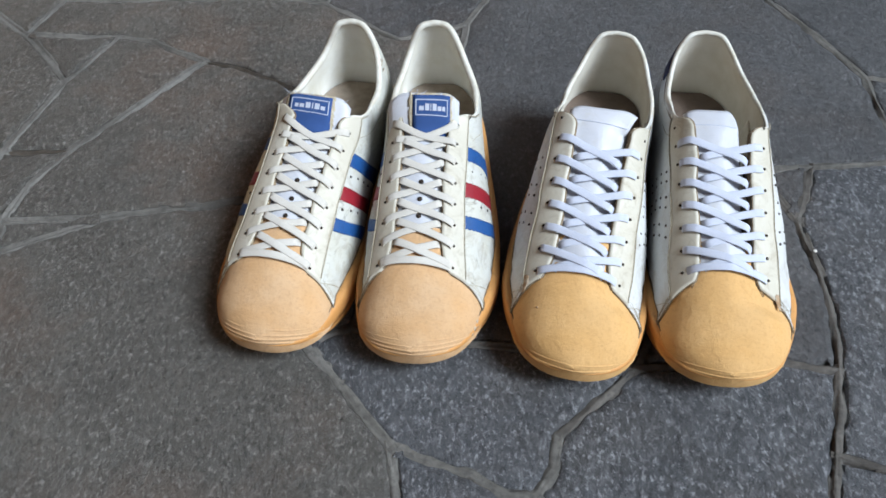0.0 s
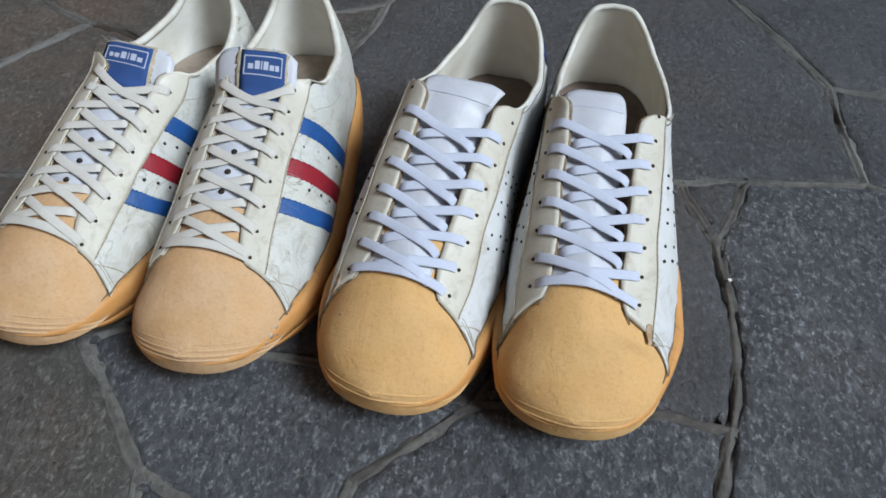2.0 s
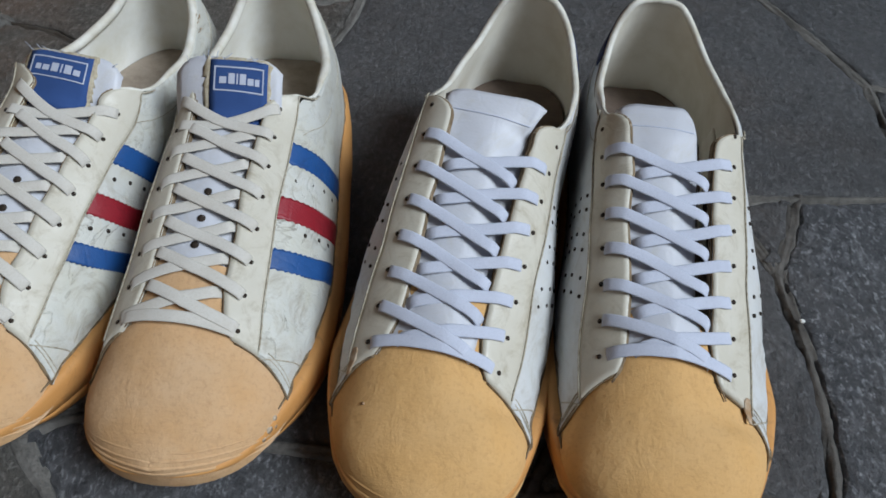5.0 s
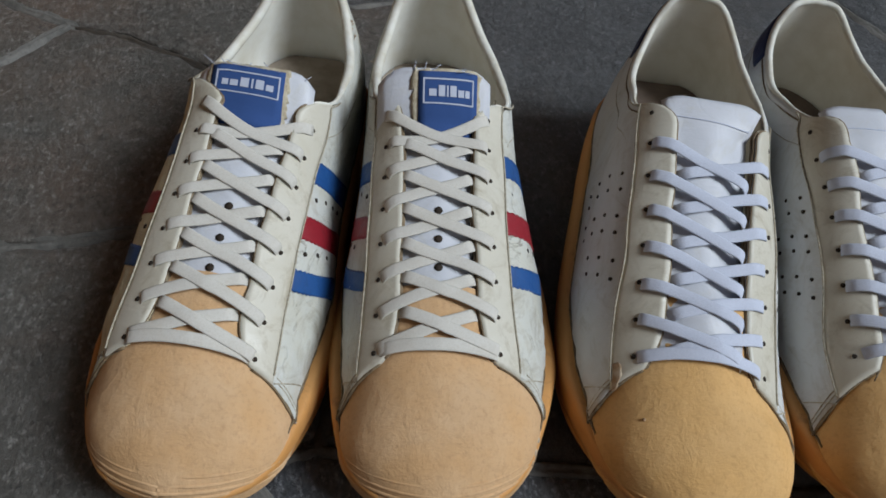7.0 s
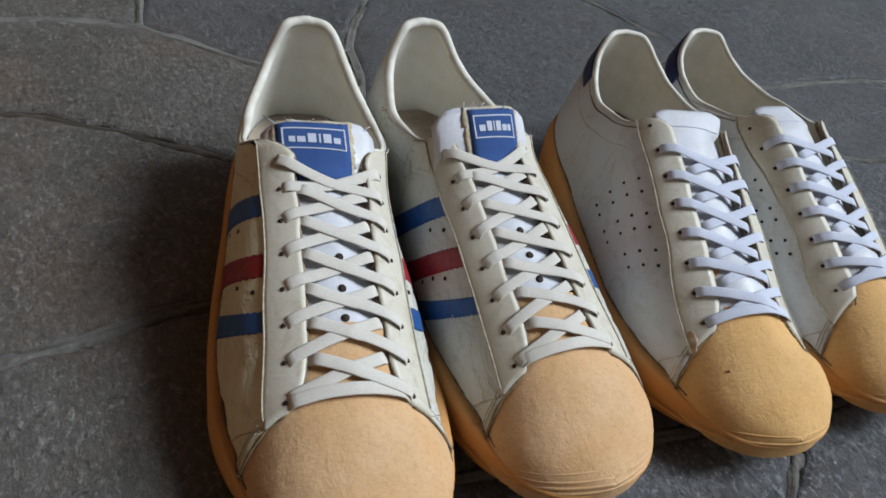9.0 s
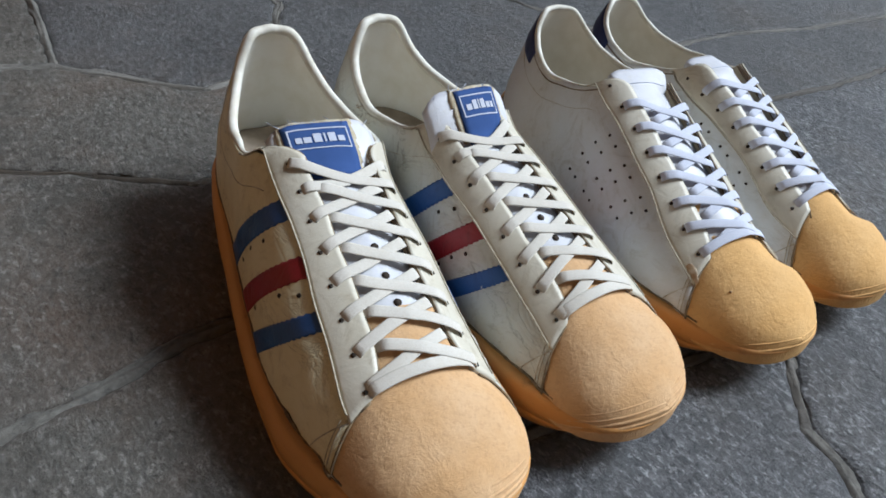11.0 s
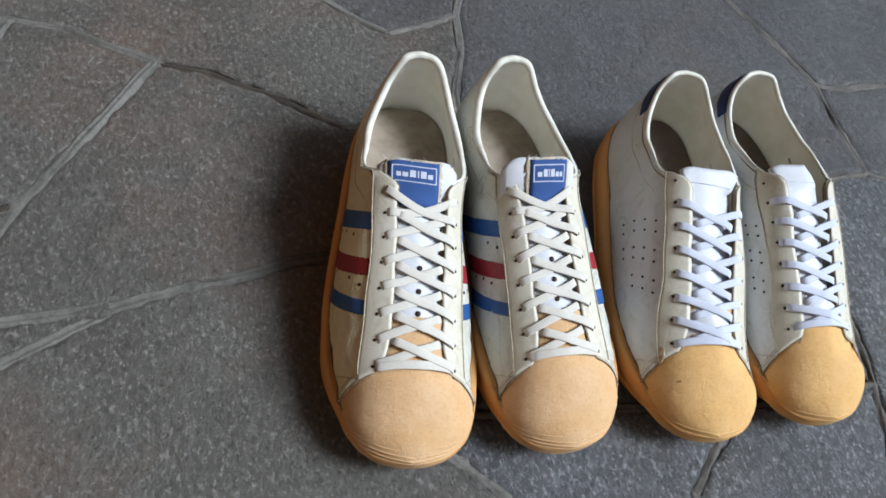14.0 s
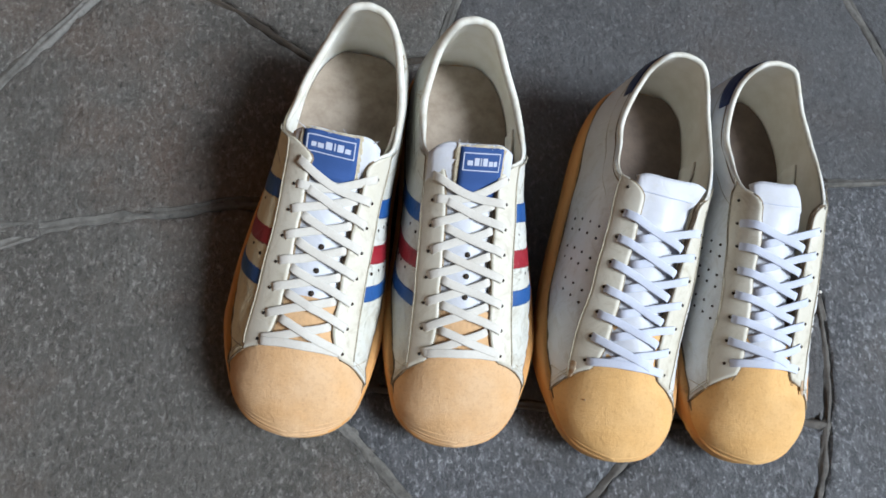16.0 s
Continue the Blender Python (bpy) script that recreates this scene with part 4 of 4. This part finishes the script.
def sneaker(foot, heel, degrees, striped, flare, skew, middle, tongue_shift=0.0, tongue_top=(-17, 8), wing=0.0, tongue_right=16.0, drop=0.0, shift=(0, 0), shorter=2.5, vents=(), yellowed=False):
    """One sneaker; heel: the place of its heel in millimetres, degrees: the way its toe points, from -y towards -x.
    yellowed: its outer side is tinted for age and warm bounce.
    """
    a = radians(degrees)
    d = Vector((-math.sin(a), -math.cos(a), 0))
    r = Vector((d.y, -d.x, 0))
    m = Matrix(((r.x, d.x, 0, heel[0] / 1000), (r.y, d.y, 0, heel[1] / 1000), (0, 0, 1, 0.0006), (0, 0, 0, 1)))
    shoe = new("sneaker")
    shoe.empty_display_size = 0.05
    shoe.matrix_world = m
    if striped:
        collar = [(0, 113), (4, 112), (8, 108), (13, 101), (20, 93.5), (38, 84), (60, 80), (82, 84.5), (104, 92), (116, 98), (124, 100)]
        last = Last(foot, LOW_RIDGE, LOW_POWER, collar, (100, 124), [(120, 17), (170, 16), (208, 16.5), (222, 18.5), (230, 21.5), (238, 29)], [(117, 23), (227, 26)],
                    [(105, 11), (130, 9), (190, 8.5), (232, 10)], flare, 0.20, skew, middle, drop, shift, shorter)
        side_leather, stay_leather, toe, lace_mat, inside = WHITE_LEATHER, CREAM_LEATHER, SUEDE_PALE, LACE_CREAM, INSOLE
    else:
        collar = [(0, 109), (4, 108), (8, 104.5), (14, 98.5), (21, 93.5), (38, 86.5), (60, 84), (82, 89.5), (104, 98.5), (116, 105), (126, 107)]
        last = Last(foot, HIGH_RIDGE, HIGH_POWER, collar, (106, 126), [(120, 19.5), (170, 18.5), (210, 18), (222, 19.5), (236, 26)], [(117, 29.5), (227, 28)],
                    [(105, 7), (130, 7.5), (180, 8), (215, 11), (232, 10)], flare, 0.15, skew, middle, drop, shift, shorter)
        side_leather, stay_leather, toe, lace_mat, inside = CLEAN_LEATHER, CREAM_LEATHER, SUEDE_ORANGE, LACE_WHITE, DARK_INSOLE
    part("sole", sole(last), GUM, shoe, "orange gum rubber sole with dirty sidewall")
    cap = part("toe_cap", toe_cap(last), toe, shoe, "peach suede toe cap")
    ribs = ((4.5, 246, 0.9), (8.0, 248, 0.9), (11.5, 250, 0.8), (15.5, 255, 0.7)) if striped else ((4.5, 246, 0.9), (9.5, 252, 0.7))
    part("toe_rib", toe_ridges(last, ribs), toe, cap)
    upper = part("quarter", quarter(last), side_leather, shoe, "aged white leather upper")
    # outer side only: the yellow is part aging, part painted warm bounce
    if yellowed:
        upper.data.materials.append(WARM_SIDE_LEATHER)
        for face in upper.data.polygons:
            face.material_index = int(face.center.x > 0)
    part("seam", edge_shadow(last), DARK_THREAD, upper)
    part("stitching", stitching(last), THREAD, upper)
    part("lining", lining(last), LINING if striped else TAN_LINING, shoe, "pale yellowed collar lining")
    part("lining_flap", lining_flap(last, -foot), LINING if striped else TAN_LINING, shoe, "loose pale lining flap inside the collar")
    part("collar", collar_piping(last), PADDING, shoe)
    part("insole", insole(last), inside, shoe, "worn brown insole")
    for side in (1, -1):
        stay = part("eyestay", eyestay(last, side), stay_leather, shoe)
        part("cut_edge", slit_edge(last, side), RAW_SHADED_EDGE, stay, "frayed tan cut edge, darkened for the shade in the slit")
        for row in range(8):
            part("eyelet", eyelet(last, side, row), HOLE_SHADE, stay)
    # perforations and stripes
    if striped:
        for side in (1, -1):
            back, slant = (-1.0, -2.0) if side == foot else (-4.0, 9.0)
            for top_y, low_y, wide, mat, word in ((141, 104, 13.5, BLUE, "blue leather stripe"), (171, 138.5, 13.0, RED, "red leather stripe"), (196, 166, 11.5, BLUE, "blue leather stripe")):
                part("stripe", band(last, side, top_y + back, low_y + back + slant, wide, 1), mat, upper, word)
            for top_y, low_y in ((156 + back, 121 + back + slant), (184 + back, 152 + back + slant)):
                for k in (0.14, 0.36, 0.58, 0.8):
                    y = top_y + (low_y - top_y) * k
                    f0, f1 = seam_f(last, y, side), last.f_of_z(y, SOLE_TOP(y))
                    hole = bmesh.new()
                    disc_on(hole, last, y, f0 + (f1 - f0) * k, side, 1.15, 1.25)
                    part("perforation", hole, HOLE_SHADE, upper)
    else:
        for side in (1, -1):
            for base in (138, 158.5, 179):
                for step in (0, 7.8):
                    for k, q in enumerate((0.17, 0.39, 0.61, 0.82)):
                        if base == 179 and k == 3:
                            continue
                        y = base + 2.5 + step - 5.5 * k
                        f0, f1 = seam_f(last, y, side), last.f_of_z(y, SOLE_TOP(y))
                        hole = bmesh.new()
                        disc_on(hole, last, y, f0 + (f1 - f0) * q, side, 0.95, 1.5)
                        part("perforation", hole, HOLE_SHADE, upper)
        tab = bmesh.new()
        for side in (1, -1):
            cells = []
            for i in range(15):
                y = 33 * (1 - math.cos(math.pi / 2 * i / 14))
                t = last.top(y, side) - 0.012
                low = last.f_of_z(y, last.collar(y) - 19 + 9 * (y / 33))
                cells.append([(y, low + (t - low) * j / 6, side) for j in range(7)])
            skirted(tab, last, cells, 1.9, 0.9)
        part("heel_tab", fixed(tab, 0.0001), NAVY, shoe, "navy blue leather heel tab")
    # tongue
    if striped:
        rows = tongue_rows(last, (22, 19), tongue_top, 0.40, 1.5)
    else:
        rows = tongue_rows(last, (24, tongue_right), tongue_top, 0.02, 2.5, wing, eyelet_y(last, 7) + 0.5, 3.2)
    if tongue_shift:
        for i, row in enumerate(rows[20:]):
            for p in row:
                p.x += 0.001 * tongue_shift * (i / 11)
    tongue = part("tongue", slab(rows, 0.0028), TONGUE_WHITE, shoe, "soft white leather tongue")
    if not striped:
        line = bmesh.new()
        add_tube(line, [sample(rows, 0.80, 0.04 + 0.92 * k / 20, 0.0001) for k in range(21)], 0.0004, 5)
        part("stitching", line, LACE_WHITE, tongue)
    if striped:
        for y in vents:
            hole = bmesh.new()
            u = (216.0 - y) / (216.0 - 122) * 22 / (len(rows) - 1)
            p = sample(rows, u, 0.5, 0.0004)
            n = (p - sample(rows, u, 0.5)).normalized()
            across = n.cross(Vector((0, 1, 0))).normalized()
            along = across.cross(n)
            ring = [p + (across * math.cos(a) + along * math.sin(a)) * 0.0019 for a in (2 * math.pi * k / 10 for k in range(10))]
            vs = add_grid(hole, [[q - n * 0.001 for q in ring], ring], close_u=True)
            hole.faces.new(vs[-1])
            part("vent_hole", hole, HOLE_SHADE, tongue)
    return shoe, last, tongue, rows, lace_mat


def lace_up(shoe, last, lace_mat, striped):
    bm = bmesh.new()
    wide, thick = (5.7, 0.8) if striped else (5.6, 0.8)
    rows = 8 if striped else 7
    first = 0 if striped else 1
    for i in range(first, 7):
        y_up, y_low = eyelet_y(last, i), eyelet_y(last, i + 1)
        x_up, x_low = eyelet_x(last, i), eyelet_x(last, i + 1)
        for side, lift in ((-1, 3.9), (1, 2.9)):
            s = side * last.foot
            if striped:      # from under one side down to the hole on the other
                ends = ((-s * 17.5, y_up + 0.5), (s * x_low, y_low))
                under = (4.6 if i else 1.0, 3.6)
                if i == 0:
                    ends = ((-s * x_up, y_up), (s * x_low, y_low))
            else:            # from under one side up to the hole on the other
                ends = ((s * 17.5, y_low + 0.5), (-s * x_up, y_up))
                under = (4.6, 3.6)
            ribbon(bm, last, ends, wide, thick, lift, under, 7.0 * i + side, (6.0 if i == 0 else 1.2) if striped else 0.5)
    y = eyelet_y(last, 7)
    ribbon(bm, last, ((-eyelet_x(last, 7), y), (eyelet_x(last, 7), y + 0.5)), wide, thick, 3.4, (3.6, 3.6), 91.0)
    part("lace", bm, lace_mat, shoe, "flat cream cotton lace" if striped else "flat white cotton lace")


def tongue_label(tongue, rows, v0, v1, seed):
    """A woven blue label with a white frame and a row of plain white blocks."""
    tag = part("label", patch(rows, 0.67, 0.985, v0, v1, 0.0012, 0.0011, 12, 8), LABEL_BLUE, tongue, "blue woven label with white frame")
    torn = part("torn_foam", torn_edge(rows, v0 - 0.05, v1 + 0.035, seed), FOAM, tongue, "torn yellowed foam edge round the label")
    part("thread", loose_threads(rows, 0.985, 9, seed), LABEL_WHITE, torn)
    line = bmesh.new()

    def bar(u0, u1, a, b):
        w = v1 - v0
        grid = [[sample(rows, u0 + (u1 - u0) * i, v0 + w * (a + (b - a) * j / 6), 0.0016) for j in range(7)] for i in (0, 1)]
        add_grid(line, grid)

    u_top, u_low = 0.955, 0.835
    bar(u_low, u_low + 0.007, 0.07, 0.93)
    bar(u_top - 0.007, u_top, 0.07, 0.93)
    bar(u_low, u_top, 0.07, 0.095)
    bar(u_low, u_top, 0.905, 0.93)
    part("frame", fixed(line), LABEL_WHITE, tag)
    for a, b, tall in ((0.16, 0.265, 0), (0.295, 0.40, 1), (0.43, 0.455, 1), (0.485, 0.59, 1), (0.62, 0.725, 0), (0.75, 0.84, 0)):
        line = bmesh.new()
        bar(0.872, 0.905 + 0.018 * tall, a, b)
        part("mark", fixed(line), LABEL_WHITE, tag)
    return tag


def worn_patch(last, side):
    """A rubbed brown spot at the lower end of the eyestay."""
    cells = []
    for i in range(9):
        y = 227 + 11 * i / 8
        a, b = seam_f(last, y, side), last.top(y, side)
        wide = 0.16 + 0.14 * math.sin(math.pi * i / 8)
        cells.append([(y, a + (b - a) * (0.08 + wide * j / 5 + 0.02 * math.sin(i * 2.1 + j)), side) for j in range(6)])
    bm = bmesh.new()
    skirted(bm, last, cells, 2.25, 0.4)
    return fixed(bm)


PAIR_STRIPED, PAIR_WHITE = "pair of striped sneakers", "pair of white sneakers"
shoe_a, last_a, tongue_a, rows_a, lace_a = sneaker(1, (-86, 538), 12.0, True, 2.5, -1.2, (-1.0, 1.7), 1.0, (-20, 12), drop=4.5, shift=(3, 5), shorter=1.0, vents=(170.4, 185, 199.5), yellowed=True)
shoe_b, last_b, tongue_b, rows_b, lace_b = sneaker(-1, (-17, 531), 3.7, True, 0.8, 1.2, (-0.5, 1.0), 0.0, (-19, 18), drop=4.0, shift=(0, 2.5), shorter=0.6, vents=(167, 180.4, 193.6))
shoe_c, last_c, tongue_c, rows_c, lace_c = sneaker(1, (134, 510), 12.5, False, 0.5, -3.8, (0.8, 5.0), 2.0, (-15, 5), 8.0, 20.0, drop=7.0, shorter=0.0)
shoe_d, last_d, tongue_d, rows_d, lace_d = sneaker(-1, (204, 506), 5.8, False, 0.5, 3.3, (0.2, 0.6), 2.0, (-20, 1), 0.0, 14.0, drop=8.0, shift=(-3, -6), shorter=1.2)
for shoe, last, mat, striped in ((shoe_a, last_a, lace_a, True), (shoe_b, last_b, lace_b, True), (shoe_c, last_c, lace_c, False), (shoe_d, last_d, lace_d, False)):
    lace_up(shoe, last, mat, striped)
tongue_label(tongue_a, rows_a, 0.30, 0.875, 31)
tongue_label(tongue_b, rows_b, 0.34, 0.86, 47)
tagged(shoe_a, "worn white leather sneaker with blue and red stripes, peach toe", "sneaker", PAIR_STRIPED)
tagged(shoe_b, "worn striped white sneaker with torn tongue beside its label", "sneaker", PAIR_STRIPED)
tagged(shoe_c, "white perforated leather sneaker with navy heel tab, peach toe", "sneaker", PAIR_WHITE)
tagged(shoe_d, "white perforated leather sneaker with creased tongue, peach toe", "sneaker", PAIR_WHITE)
part("worn_patch", worn_patch(last_c, 1), SCUFF, shoe_c, "rubbed brown spot on the leather")
for last, shoe, spots in ((last_c, shoe_c, ((252, 50.5, 0.7),)), (last_b, shoe_b, ((261, 29.0, 1.7), (256, 31.0, 1.2), (265, 27.5, 1.1), (258, 27.0, 0.9)))):
    marks = bmesh.new()
    for y, z, r in spots:
        disc_on(marks, last, y, last.f_of_z(y, z), 1, r, 0.75 * ease((y - 244) / 10) + 0.62)
    part("scuff_mark", marks, SCUFF, shoe, "small brown scuff marks on the suede")
part("worn_patch", worn_patch(last_d, 1), SCUFF, shoe_d, "rubbed brown spot on the leather")


def pebble(x, y, size, place="in the mortar joint"):
    """A small chip of pale stone on the paving."""
    bm = bmesh.new()
    bmesh.ops.create_icosphere(bm, subdivisions=2, radius=size)
    for v in bm.verts:
        v.co *= 1 + 0.35 * noise.noise(v.co * 400)
        v.co.z *= 0.6
    ob = mesh_object("pebble", bm, CHIP, False)
    ob.location = (x, y, 0.0008 + size * 0.4)
    return tagged(ob, "tiny white stone chip lying " + place, "pebble")


def frayed_spot(last, y, side, count, seed):
    """Loose fibres at a torn place on the collar."""
    rnd = random.Random(seed)
    bm = bmesh.new()
    for _ in range(count):
        yy = y + rnd.uniform(-4, 4)
        p = last.at(yy, last.top(yy, side) - rnd.uniform(0.0, 0.03), side, 0.8)
        d = Vector((rnd.uniform(-1, 1), rnd.uniform(-1, 1), rnd.uniform(0, 1))).normalized() * rnd.uniform(0.001, 0.0035)
        add_tube(bm, [p, p + d * 0.5, p + d + Vector((0.0004, 0, -0.0004))], 0.0003, 4)
    return bm


part("torn_fibre", frayed_spot(last_a, 30, -1, 16, 5), SCUFF, shoe_a, "frayed brown tear on the collar")
part("torn_fibre", frayed_spot(last_b, 52, -1, 8, 6), SCUFF, shoe_b, "frayed brown tear on the collar")

CHIP = plain("white chip", (0.75, 0.74, 0.70), (0.55, 0.53, 0.48), 0.8, 300)
pebble(0.284, 0.351, 0.0015)
pebble(-0.404, 0.340, 0.0012, "on the brown slate slab")
